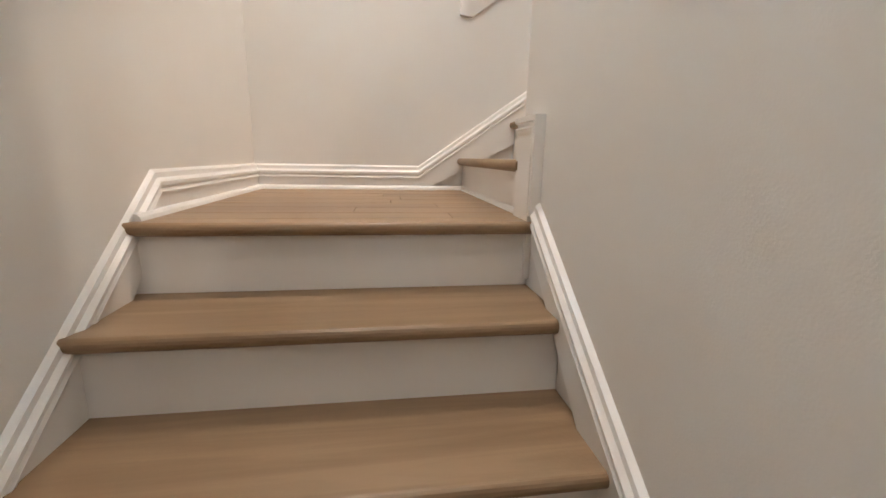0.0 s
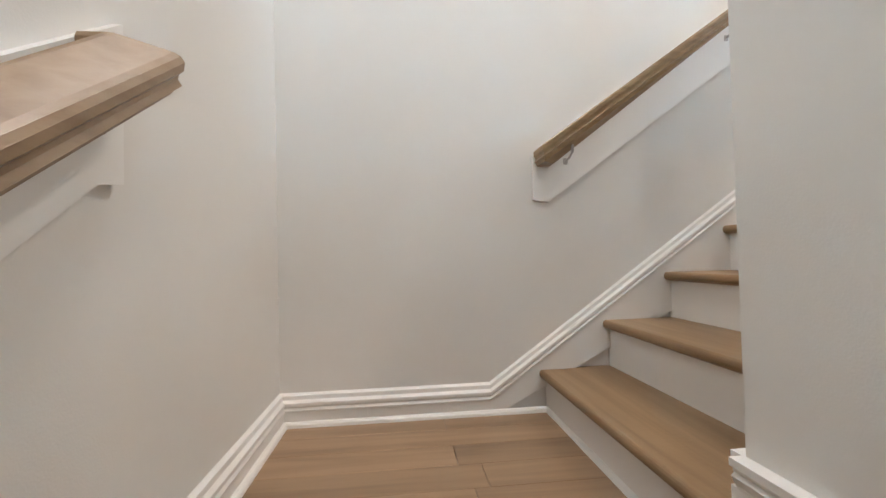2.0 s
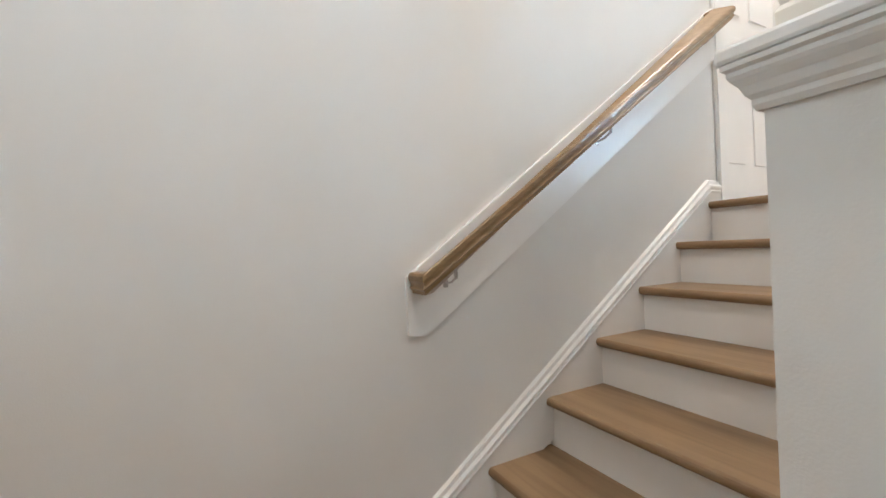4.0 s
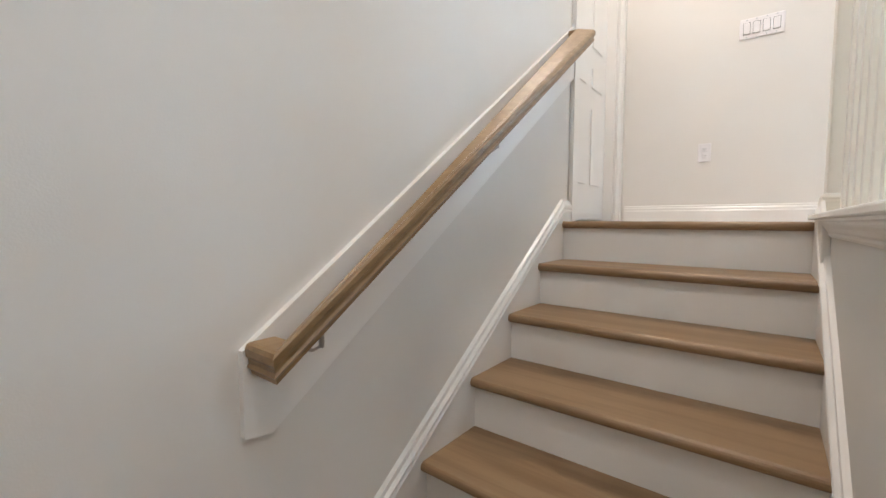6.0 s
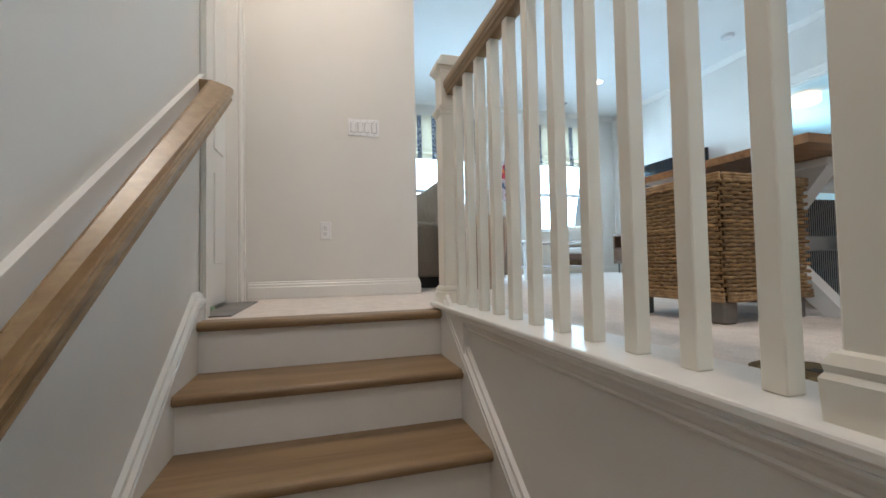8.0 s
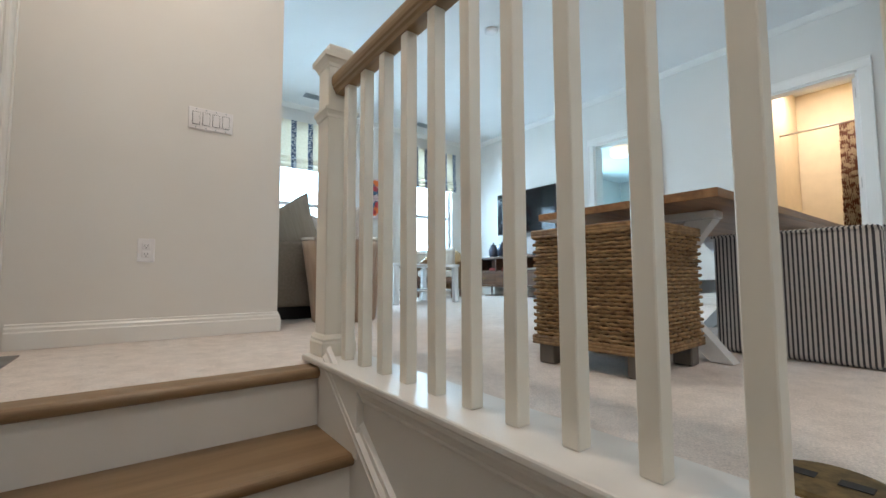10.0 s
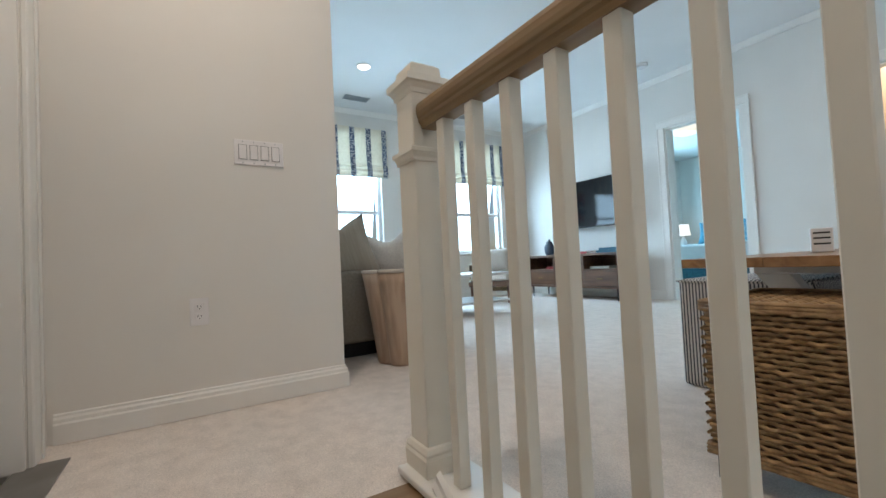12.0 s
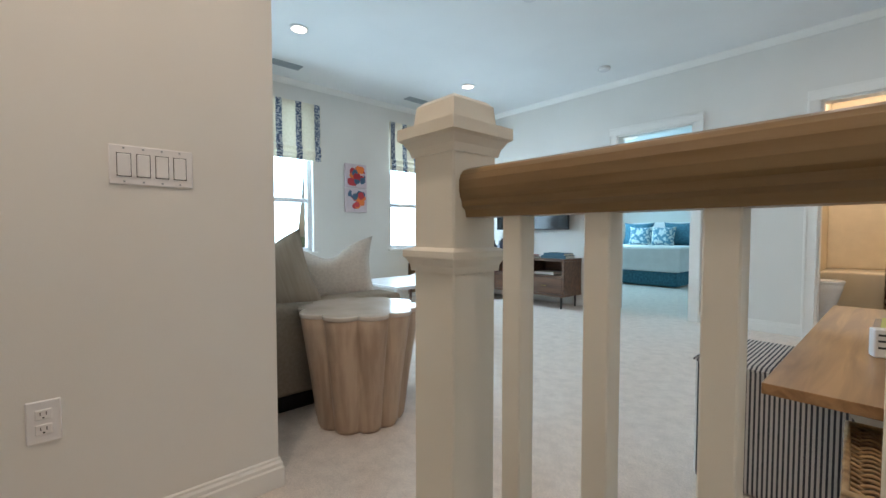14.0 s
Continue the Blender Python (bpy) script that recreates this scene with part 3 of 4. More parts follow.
# ---- switch plate and outlet ----
sp = thing("light_switch_plate", "white four-gang rocker switch plate on the cream hall wall", "switch", (XS, -0.736, 1.125))
part("plate", box(shape(), -0.007, 0, -0.104, 0.104, -0.057, 0.057, 0.003), M_PLATE, sp)
for i in range(4):
    y = -0.069 + 0.046 * i
    part("surround", box(shape(), -0.0085, -0.006, y - 0.019, y + 0.019, -0.036, 0.036), M_PLATE, sp)
    part("rocker", box(shape(), -0.0125, -0.007, y - 0.0155, y + 0.0155, -0.032, 0.032, 0.002), M_PLATE, sp)
    part("gap", box(shape(), -0.0092, -0.0086, y - 0.0172, y + 0.0172, -0.0337, 0.0337), M_DARK, sp)
    for z in (-0.048, 0.048):
        part("screw", box(shape(), -0.0082, -0.0068, y - 0.0025, y + 0.0025, z - 0.0025, z + 0.0025), M_GREY, sp)
op = thing("wall_outlet", "white duplex power outlet low on the cream hall wall", "outlet", (XS, -0.482, 0.43))
part("plate", box(shape(), -0.006, 0, -0.035, 0.035, -0.057, 0.057, 0.003), M_PLATE, op)
for z in (-0.020, 0.020):
    part("socket", box(shape(), -0.009, -0.005, -0.017, 0.017, z - 0.014, z + 0.014, 0.003), M_PLATE, op)
    for y in (-0.006, 0.006):
        part("slot", box(shape(), -0.0095, -0.0088, y - 0.001, y + 0.001, z - 0.002, z + 0.007), M_DARK, op)
    part("slot", box(shape(), -0.0095, -0.0088, -0.002, 0.002, z - 0.010, z - 0.006), M_DARK, op)

# ---- windows ----
GLASS = bpy.data.materials.new("window glass")
GLASS.use_nodes = True
gp = GLASS.node_tree.nodes["Principled BSDF"]
gp.inputs["Transmission Weight"].default_value, gp.inputs["Roughness"].default_value, gp.inputs["IOR"].default_value = 1.0, 0.0, 1.02
for k, (a, c) in enumerate((W1, W2)):
    w = thing(f"window_{k + 1}", "white double-hung window with bright daylight behind", "window", (XW + 0.09, (a + c) / 2, ZW0))
    w["kind"] = "structure"
    hw_, hh = abs(a - c) / 2, ZW1 - ZW0
    b = shape()
    for q in ((-hw_, -hw_ + 0.05, 0, hh), (hw_ - 0.05, hw_, 0, hh), (-hw_ + 0.05, hw_ - 0.05, 0, 0.05), (-hw_ + 0.05, hw_ - 0.05, hh - 0.05, hh)):
        box(b, -0.03, 0.05, q[0], q[1], q[2], q[3], 0.004)
    part("window_frame", b, M_VINYL, w)
    b = shape()
    mid = 0.62
    box(b, -0.02, 0.03, -hw_ + 0.05, hw_ - 0.05, mid - 0.025, mid + 0.025, 0.004)
    part("meeting_rail", b, M_VINYL, w)
    g = part("pane", box(shape(), 0.0, 0.004, -hw_ + 0.05, hw_ - 0.05, 0.05, mid - 0.025), GLASS, w)
    g.visible_shadow = False
    g = part("pane", box(shape(), 0.012, 0.016, -hw_ + 0.05, hw_ - 0.05, mid + 0.025, hh - 0.05), GLASS, w)
    g.visible_shadow = False
    part("window_sill", box(shape(), -0.13, -0.03, -hw_ - 0.04, hw_ + 0.04, -0.02, 0.004, 0.004), M_TRIM, w)

# roman shades with woven bands
M_SHADE = mat("cream shade cloth", (0.76, 0.70, 0.58), 0.9, scale=(40, 40, 40), col2=(0.68, 0.62, 0.50), bump=0.3, bscale=400)
_n = M_SHADE.node_tree
_t, _m = _n.nodes.new("ShaderNodeBsdfTranslucent"), _n.nodes.new("ShaderNodeMixShader")
_t.inputs[0].default_value, _m.inputs[0].default_value = (0.80, 0.76, 0.66, 1), 0.22
_n.links.new(_n.nodes["Principled BSDF"].outputs[0], _m.inputs[1]), _n.links.new(_t.outputs[0], _m.inputs[2])
_n.links.new(_m.outputs[0], _n.nodes["Material Output"].inputs[0])
M_BAND = mat("navy woven band", (0.44, 0.47, 0.50), 0.9, scale=(1, 30, 55), col2=(0.09, 0.13, 0.21), mix=(0.50, 0.52), detail=0)
for k, (y0, y1) in enumerate(((-1.38, -2.85), (-3.87, -4.95))):
    s = thing("roman_shade", "cream roman shade with navy patterned bands, half drawn", "window shade", (XW - 0.01, (y0 + y1) / 2, 2.46), group="roman shades")
    hwid = abs(y0 - y1) / 2
    b = shape()
    pr = [(0, 0), (-0.022, 0), (-0.026, -0.50), (-0.045, -0.53), (-0.032, -0.56), (-0.052, -0.60), (-0.036, -0.63), (-0.04, -0.67), (-0.015, -0.67), (-0.01, -0.5)]
    rings = [[b.verts.new((p[0], y, p[1])) for p in pr] for y in (-hwid, hwid)]
    n = len(pr)
    for i in range(n):
        b.faces.new((rings[0][i], rings[0][(i + 1) % n], rings[1][(i + 1) % n], rings[1][i]))
    b.faces.new(rings[0]), b.faces.new(rings[1][::-1])
    part("cloth", b, M_SHADE, s)
    nband = int(hwid * 2 / 0.215) + 1
    for i in range(nband):
        yc = -hwid + 0.045 + (2 * hwid - 0.09) * i / (nband - 1)
        b = shape()
        pr2 = [(p[0] - 0.004, p[1] - (0.004 if p[1] < -0.6 else 0)) for p in pr[1:8]]
        pr3 = [(p[0] + 0.006, p[1]) for p in pr2][::-1]
        pp = pr2 + pr3
        rings = [[b.verts.new((p[0], y, p[1])) for p in pp] for y in (yc - 0.035, yc + 0.035)]
        n = len(pp)
        for q in range(n):
            b.faces.new((rings[0][q], rings[0][(q + 1) % n], rings[1][(q + 1) % n], rings[1][q]))
        b.faces.new(rings[0]), b.faces.new(rings[1][::-1])
        part("band", b, M_BAND, s)

# ---- lamps in the ceiling ----
for (x, y), w in zip(CANS, CANW):
    hall = -0.9 < x < 2 and y > -1
    c = thing("recessed_light", "small round recessed ceiling light, lit", "ceiling light", (x, y, ZC), group="recessed ceiling lights")
    part("trim_ring", lathe(shape(), [(0.085, 0.0), (0.09, -0.006), (0.066, -0.008), (0.064, 0.0)], n=28), M_CEIL, c)
    part("lens", lathe(shape(), [(0.064, -0.002), (0.064, -0.006)], n=24), M_LAMPON, c)
    l = area("recessed_lamp", (x, y, ZC - 0.012), (x, y, 0), 0.12, 0.12, w, HALLC if hall else WARM, "DISK")
for x, y in ((3.96, -2.29), (3.97, -4.04)):
    v = thing("ceiling_vent", "grey slotted air vent in the white ceiling", "air vent", (x, y, ZC), group="ceiling vents")
    part("frame", box(shape(), -0.07, 0.07, -0.16, 0.16, -0.008, 0, 0.003), M_GREY, v)
    for i in range(5):
        part("slat", box(shape(), -0.05 + 0.022 * i, -0.04 + 0.022 * i, -0.145, 0.145, -0.014, -0.008), M_GREY, v)
for x, y in ((1.756, -4.855), (1.471, -3.14)):
    v = thing("smoke_detector", "round white smoke detector on the ceiling", "smoke detector", (x, y, ZC), group="smoke detectors")
    part("body", lathe(shape(), [(0.062, 0), (0.062, -0.02), (0.05, -0.034), (0.02, -0.036)], n=24), M_WHITE, v)

# ---- art ----
a = thing("abstract_painting", "pair of stacked abstract canvases in orange, red and slate blue", "painting", (XW, -3.33, 1.505))
for k, z in enumerate((-0.158, 0.158)):
    c = part("canvas", box(shape(), -0.04, 0, -0.155, 0.155, z - 0.152, z + 0.152, 0.003), M_LILAC, a)
    rr = random.Random(5 + k)
    for i, m_ in enumerate((M_RED, M_NAVY, M_RED, M_NAVY, M_ORANGE, M_RED, M_NAVY, M_ORANGE, M_LILAC, M_NAVY, M_RED, M_ORANGE, M_RED, M_NAVY, M_ORANGE, M_RED, M_NAVY, M_RED)):
        cy, cz, rad = rr.uniform(-0.095, 0.095), z + rr.uniform(-0.092, 0.092), rr.uniform(0.045, 0.056)
        bm = shape()
        n = 9
        ph = [rad * rr.uniform(0.75, 1.0) for _ in range(n)]
        fr = [bm.verts.new((-0.0412 - 0.0004 * i, cy + ph[j] * math.cos(6.283 * j / n), cz + ph[j] * math.sin(6.283 * j / n))) for j in range(n)]
        bk = [bm.verts.new((-0.0395, v.co.y, v.co.z)) for v in fr]
        bm.faces.new(fr), bm.faces.new(bk[::-1])
        for j in range(n):
            bm.faces.new((fr[j], fr[(j + 1) % n], bk[(j + 1) % n], bk[j]))
        part("paint_patch", bm, m_, c)

# ---- television and console ----
tv = thing("television", "black flat television on a swing arm, switched off", "television", (2.94, YT + 0.20, 1.30), 2)
part("body", box(shape(), -0.57, 0.57, -0.03, 0.0, -0.33, 0.33, 0.006), M_BLACK, tv)
part("screen", box(shape(), -0.56, 0.56, 0.001, 0.004, -0.315, 0.32), M_SCREEN, tv)
part("wall_mount", box(shape(), -0.12, 0.12, -0.16, -0.031, -0.12, 0.12, 0.01), M_BLACK, tv)

con = thing("media_console", "low walnut media console with open shelves, drawers and thin legs", "media console", (3.06, YT + 0.25, 0))
cw, cd, z0, z1 = 0.80, 0.21, 0.15, 0.61
part("top", box(shape(), -cw, cw, -cd, cd, z1 - 0.03, z1, 0.003), M_WALNUT, con)
part("bottom", box(shape(), -cw, cw, -cd, cd, z0, z0 + 0.025, 0.002), M_WALNUT, con)
part("back", box(shape(), -cw + 0.026, cw - 0.026, -cd, -cd + 0.012, z0 + 0.025, z1 - 0.03), M_WALNUT, con)
for x in (-cw, cw - 0.025, -0.27, 0.245):
    part("side_panel", box(shape(), x, x + 0.025, -cd + 0.013, cd, z0 + 0.026, z1 - 0.031), M_WALNUT, con)
for x0_, x1_ in ((-cw + 0.027, -0.272), (-0.243, 0.243), (0.272, cw - 0.027)):
    d = part("drawer", box(shape(), x0_, x1_, cd - 0.02, cd + 0.002, z0 + 0.03, z0 + 0.23, 0.003), M_WALNUT, con)
    part("drawer_pull", box(shape(), (x0_ + x1_) / 2 - 0.04, (x0_ + x1_) / 2 + 0.04, cd + 0.002, cd + 0.014, z0 + 0.12, z0 + 0.135, 0.003), M_BRASS, d)
    part("shelf", box(shape(), x0_, x1_, -cd + 0.014, cd - 0.01, z0 + 0.235, z0 + 0.252), M_WALNUT, con)
for x in (-cw + 0.06, cw - 0.06):
    for y in (-cd + 0.05, cd - 0.05):
        part("leg", lathe(shape(), [(0.009, 0), (0.014, z0)], x, y, 0, 12), M_BLACK, con)
for i, x in enumerate((3.58, 3.38)):
    j = thing("lidded_jar", "dark blue glazed jar with a lid on the walnut console", "jar", (x, YT + 0.25, z1), group="jars on the console")
    part("body", lathe(shape(), [(0.05, 0), (0.075, 0.04), (0.078, 0.13), (0.05, 0.18), (0.045, 0.195)], n=20), M_JAR, j, smooth=True)
    part("lid", lathe(shape(), [(0.055, 0.196), (0.055, 0.205), (0.02, 0.215), (0.012, 0.235), (0.014, 0.245)], n=20), M_JAR, j)


def book(x, y, z, l, w, h, m_, lab, rz=0):
    t = thing("book", lab, "book", (x, y, z), rz)
    part("pages", box(shape(), -l / 2 + 0.004, l / 2 - 0.004, -w / 2 + 0.004, w / 2 - 0.004, 0.003, h - 0.003), M_PAPER, t)
    for a_, b_ in ((0, 0.003), (h - 0.003, h)):
        part("cover", box(shape(), -l / 2, l / 2, -w / 2, w / 2, a_, b_), m_, t)
    part("spine", box(shape(), -l / 2, l / 2, w / 2 - 0.003, w / 2, 0.0031, h - 0.0031), m_, t)


book(2.48, YT + 0.24, z1, 0.34, 0.24, 0.035, M_BOOKB, "large dark blue book lying on the walnut console", 4)
book(2.47, YT + 0.24, z1 + 0.035, 0.30, 0.21, 0.03, M_BOOKB, "dark blue book on top of another on the console", -3)
book(2.95, YT + 0.26, z1, 0.28, 0.20, 0.03, M_BOOKR, "red book lying on the walnut console", 2)
book(2.62, YT + 0.24, z0 + 0.253, 0.30, 0.22, 0.03, M_PAPER, "pale book lying on the console's open shelf")
book(3.4, YT + 0.24, z0 + 0.253, 0.34, 0.22, 0.035, M_BOOKR, "red book lying on the console's open shelf", 3)

# ---- table with trestle legs ----
TX0, TX1, TY0, TY1, TZ = -0.885, -0.21, -3.45, -1.81, 0.558
tb = thing("trestle_table", "low plank table of oiled wood on white painted trestle legs", "table")
npl = 3
for i in range(npl):
    xa = TX0 + (TX1 - TX0) * i / npl
    xb = TX0 + (TX1 - TX0) * (i + 1) / npl
    part("top_plank", box(shape(), xa + 0.0002, xb - 0.0002, TY0, TY1, TZ - 0.028, TZ, 0.0012), M_TABLE, tb)
xm = (TX0 + TX1) / 2
for y in (TY0 + 0.28, TY1 - 0.28):
    part("trestle_head", box(shape(), TX0 + 0.10, TX1 - 0.10, y - 0.035, y + 0.035, TZ - 0.060, TZ - 0.029, 0.005), M_WHITE, tb)
    b = shape()
    for s in (-1, 1):
        v = [b.verts.new(q) for q in ((xm + s * 0.03, y - 0.03, 0.24), (xm - s * 0.04, y - 0.03, 0.24), (xm + s * 0.14, y - 0.03, TZ - 0.061), (xm + s * 0.23, y - 0.03, TZ - 0.061))]
        u = [b.verts.new((q.co.x, y + 0.03, q.co.z)) for q in v]
        b.faces.new(v), b.faces.new(u[::-1])
        for i in range(4):
            b.faces.new((v[i], v[(i + 1) % 4], u[(i + 1) % 4], u[i]))
        v = [b.verts.new(q) for q in ((xm + s * 0.035, y - 0.028, 0.27), (xm - s * 0.03, y - 0.028, 0.22), (xm + s * 0.20, y - 0.028, 0.0), (xm + s * 0.27, y - 0.028, 0.0))]
        u = [b.verts.new((q.co.x, y + 0.028, q.co.z)) for q in v]
        b.faces.new(v), b.faces.new(u[::-1])
        for i in range(4):
            b.faces.new((v[i], v[(i + 1) % 4], u[(i + 1) % 4], u[i]))
    part("leg", b, M_WHITE, tb)
part("stretcher", box(shape(), xm - 0.02, xm + 0.02, TY0 + 0.31, TY1 - 0.31, 0.22, 0.28, 0.004), M_WHITE, tb)

gm = thing("game_board", "flat game board with a yellow-green edge on the plank table", "board game", (-0.52, -2.85, TZ))
part("board", box(shape(), -0.15, 0.15, -0.20, 0.20, 0.001, 0.012, 0.002), M_WALNUT, gm)
part("playing_field", box(shape(), -0.13, 0.13, -0.18, 0.18, 0.0121, 0.020, 0.002), mat("yellow green card", (0.45, 0.42, 0.10), 0.6), gm)
gb = thing("small_box", "small white box with dark printed bars on the plank table", "box", (-0.41, -2.34, TZ), 20)
part("body", box(shape(), -0.03, 0.03, -0.02, 0.02, 0.0, 0.085, 0.003), M_PLATE, gb)
for z in (0.03, 0.05, 0.068):
    part("printed_bar", box(shape(), -0.022, 0.022, 0.0202, 0.0212, z - 0.003, z + 0.003), M_DARK, gb)

# ---- striped ottomans ----


def ottoman(x, y):
    o = thing("ottoman", "square ottoman in navy and white ticking stripe beside the table", "ottoman", (x, y, 0), group="ottomans at the table")
    h = 0.24
    part("body", box(shape(), -h, h, -h, h, 0.0, 0.462, 0.022, 3), M_STRIPE, o, smooth=False)
    b = shape()
    for za in (0.452,):
        path_sweep(b, [(0.0, -0.004), (0.006, -0.004), (0.006, 0.004), (0.0, 0.004)], [(-h + 0.006, -h, za), (h - 0.006, -h, za)], side=-1)
        path_sweep(b, [(0.0, -0.004), (0.006, -0.004), (0.006, 0.004), (0.0, 0.004)], [(h, -h + 0.006, za), (h, h - 0.006, za)], side=-1)
        path_sweep(b, [(0.0, -0.004), (0.006, -0.004), (0.006, 0.004), (0.0, 0.004)], [(h - 0.006, h, za), (-h + 0.006, h, za)], side=-1)
        path_sweep(b, [(0.0, -0.004), (0.006, -0.004), (0.006, 0.004), (0.0, 0.004)], [(-h, h - 0.006, za), (-h, -h + 0.006, za)], side=-1)
    part("piping", b, M_STRIPE, o)
    return o


ottoman(-0.91, -2.56), ottoman(-0.160, -2.53)

# ---- rattan cube ----
BX, BY, BH = -0.565, -1.79, 0.192
bk = thing("rattan_stool", "cube stool of woven natural rattan on grey wooden feet", "stool", (BX, BY, 0), 3)
# solid dark block whose colour gives the shade between the strands
part("core", box(shape(), -BH + 0.012, BH - 0.012, -BH + 0.012, BH - 0.012, 0.075, 0.44), M_GAP, bk)
for sx in (-1, 1):
    for sy in (-1, 1):
        part("foot", box(shape(), sx * (BH - 0.065), sx * (BH - 0.005), sy * (BH - 0.065), sy * (BH - 0.005), 0, 0.078, 0.004), M_FOOT, bk)


def weave(name, origin, ux, uz, nrm, width, rows, pitch, height, phase):
    """Rows of strands that pass over and under upright stakes."""
    cols = 12
    dx = width / cols
    steps = cols * 4
    for r in range(rows):
        z = pitch * (r + 0.5)
        prev = None
        bm = shape()
        for i in range(steps + 1):
            s = i / 4
            wv = math.cos(math.pi * (s + r + phase)) * 0.0062
            c = origin + ux * (s * dx) + uz * (z + 0.0012 * math.sin(i * 1.7 + r * 2.3)) + nrm * (0.004 + wv)
            h2, t2 = height / 2, 0.0040
            ring = [bm.verts.new(c + uz * a + nrm * q) for a, q in ((-h2, 0), (0, t2), (h2, 0), (0, -t2))]
            if prev:
                for k in range(4):
                    bm.faces.new((prev[k], prev[(k + 1) % 4], ring[(k + 1) % 4], ring[k]))
            prev = ring
        part(name, bm, M_RATTAN, bk, smooth=True)


for i, (o, ux, nrm) in enumerate((((-BH, BH, 0.085), (1, 0, 0), (0, 1, 0)), ((-BH, -BH, 0.085), (0, 1, 0), (-1, 0, 0)), ((BH, -BH, 0.085), (0, 1, 0), (1, 0, 0)), ((-BH, -BH, 0.085), (1, 0, 0), (0, -1, 0)))):
    weave("strand", Vector(o), Vector(ux), Vector((0, 0, 1)), Vector(nrm), 2 * BH, 29, 0.0122, 0.0112, i % 2)
weave("strand", Vector((-BH, -BH, 0.438)), Vector((1, 0, 0)), Vector((0, 1, 0)), Vector((0, 0, 1)), 2 * BH, 31, 0.0123, 0.0116, 0)
for z, sg in ((0.445, 1), (0.080, 1)):
    b = shape()
    for k in range(3):
        off = (k - 1) * 0.009
        pts = [(-BH - 0.006, BH + 0.006, z + off), (BH + 0.006, BH + 0.006, z + off), (BH + 0.006, -BH - 0.006, z + off), (-BH - 0.006, -BH - 0.006, z + off), (-BH - 0.006, BH - 0.01, z + off)]
        path_sweep(b, [(0.006 * math.cos(q * 1.0472), 0.006 * math.sin(q * 1.0472)) for q in range(6)], pts)
    part("braid", b, M_RATTAN, bk, smooth=True)

# ---- carved side table ----
st = thing("side_table", "fluted bleached wood drum side table with a glossy scalloped top", "side table", (1.39, -1.625, 0))


def flute(bm, prof, n=144, lobes=10, deep=0.15):
    rings = []
    for r, h in prof:
        row = []
        for k in range(n):
            a_ = 2 * math.pi * k / n
            f = 1 - deep * (1 - abs(math.sin(lobes * a_ / 2 + 0.3 * math.sin(a_ * 2))) ** 0.7)
            row.append(bm.verts.new((r * f * math.cos(a_), r * f * math.sin(a_), h)))
        rings.append(row)
    for a_, b_ in zip(rings, rings[1:]):
        for k in range(n):
            bm.faces.new((a_[k], a_[(k + 1) % n], b_[(k + 1) % n], b_[k]))
    bm.faces.new(rings[0][::-1]), bm.faces.new(rings[-1])
    return bm


part("drum", flute(shape(), [(0.212, 0), (0.222, 0.02), (0.252, 0.25), (0.288, 0.475), (0.300, 0.540)]), M_TEAK, st, smooth=True)
part("top", flute(shape(), [(0.302, 0.541), (0.306, 0.545), (0.306, 0.557), (0.300, 0.562)]), M_STONE, st)

# ---- sofa ----
so = thing("sofa", "taupe linen sofa with a low block arm against the wall", "sofa", (1.64, YC - 0.03, 0))
SL, SD = 2.0, 0.95
part("arm", box(shape(), 0, 0.24, -SD, 0, 0.09, 0.56, 0.03, 3), M_SOFA, so, smooth=True)
part("arm", box(shape(), SL - 0.24, SL, -SD, 0, 0.09, 0.56, 0.03, 3), M_SOFA, so, smooth=True)
part("base", box(shape(), 0.242, SL - 0.242, -SD + 0.02, -0.02, 0.09, 0.28, 0.015, 2), M_SOFA, so)
part("back", box(shape(), 0.242, SL - 0.242, -0.24, 0, 0.281, 0.78, 0.04, 3), M_SOFA, so, smooth=True)
for i in range(2):
    xa = 0.245 + i * (SL - 0.49) / 2
    part("seat_cushion", box(shape(), xa + 0.002, xa + (SL - 0.49) / 2 - 0.002, -SD, -0.245, 0.282, 0.45, 0.035, 3), M_SOFA, so, smooth=True)
part("plinth", box(shape(), 0.05, SL - 0.05, -SD + 0.06, -0.06, 0.0, 0.089), M_BLACK, so)
cu = thing("throw_cushion", "brown striped linen cushion leaning on the sofa's back", "cushion", (1.85, YC - 0.26, 0.665), group="cushions on the sofa")
c_ = part("cover", pillow(shape(), 0.46, 0.46, 0.19, chop=0.06), M_CUSH, cu, smooth=True)
c_.matrix_basis = pose(0, 0, 0, 0, 18, 60)
cu = thing("throw_cushion", "plump off-white linen cushion standing on the sofa", "cushion", (2.00, YC - 0.68, 0.665), group="cushions on the sofa")
c_ = part("cover", pillow(shape(), 0.58, 0.43, 0.21, ear=0.14, chop=0.20, n=20), M_LINEN, cu, smooth=True)
c_.matrix_basis = pose(0, 0, 0, -6, 6, 62)

# ---- white nesting coffee tables ----
ct = thing("coffee_table", "white lacquered coffee table with a glossy top and slab legs", "coffee table", (2.90, -3.12, 0), 0)
part("top", box(shape(), -0.38, 0.38, -0.45, 0.45, 0.42, 0.45, 0.006, 2), M_WHITE, ct)
for x, y in ((-0.34, -0.41), (0.34, -0.41), (-0.34, 0.41), (0.34, 0.41)):
    part("leg", box(shape(), x - 0.03, x + 0.03, y - 0.03, y + 0.03, 0, 0.419, 0.004), M_WHITE, ct)
part("shelf", box(shape(), -0.309, 0.309, -0.379, 0.379, 0.13, 0.15, 0.004), M_WHITE, ct)

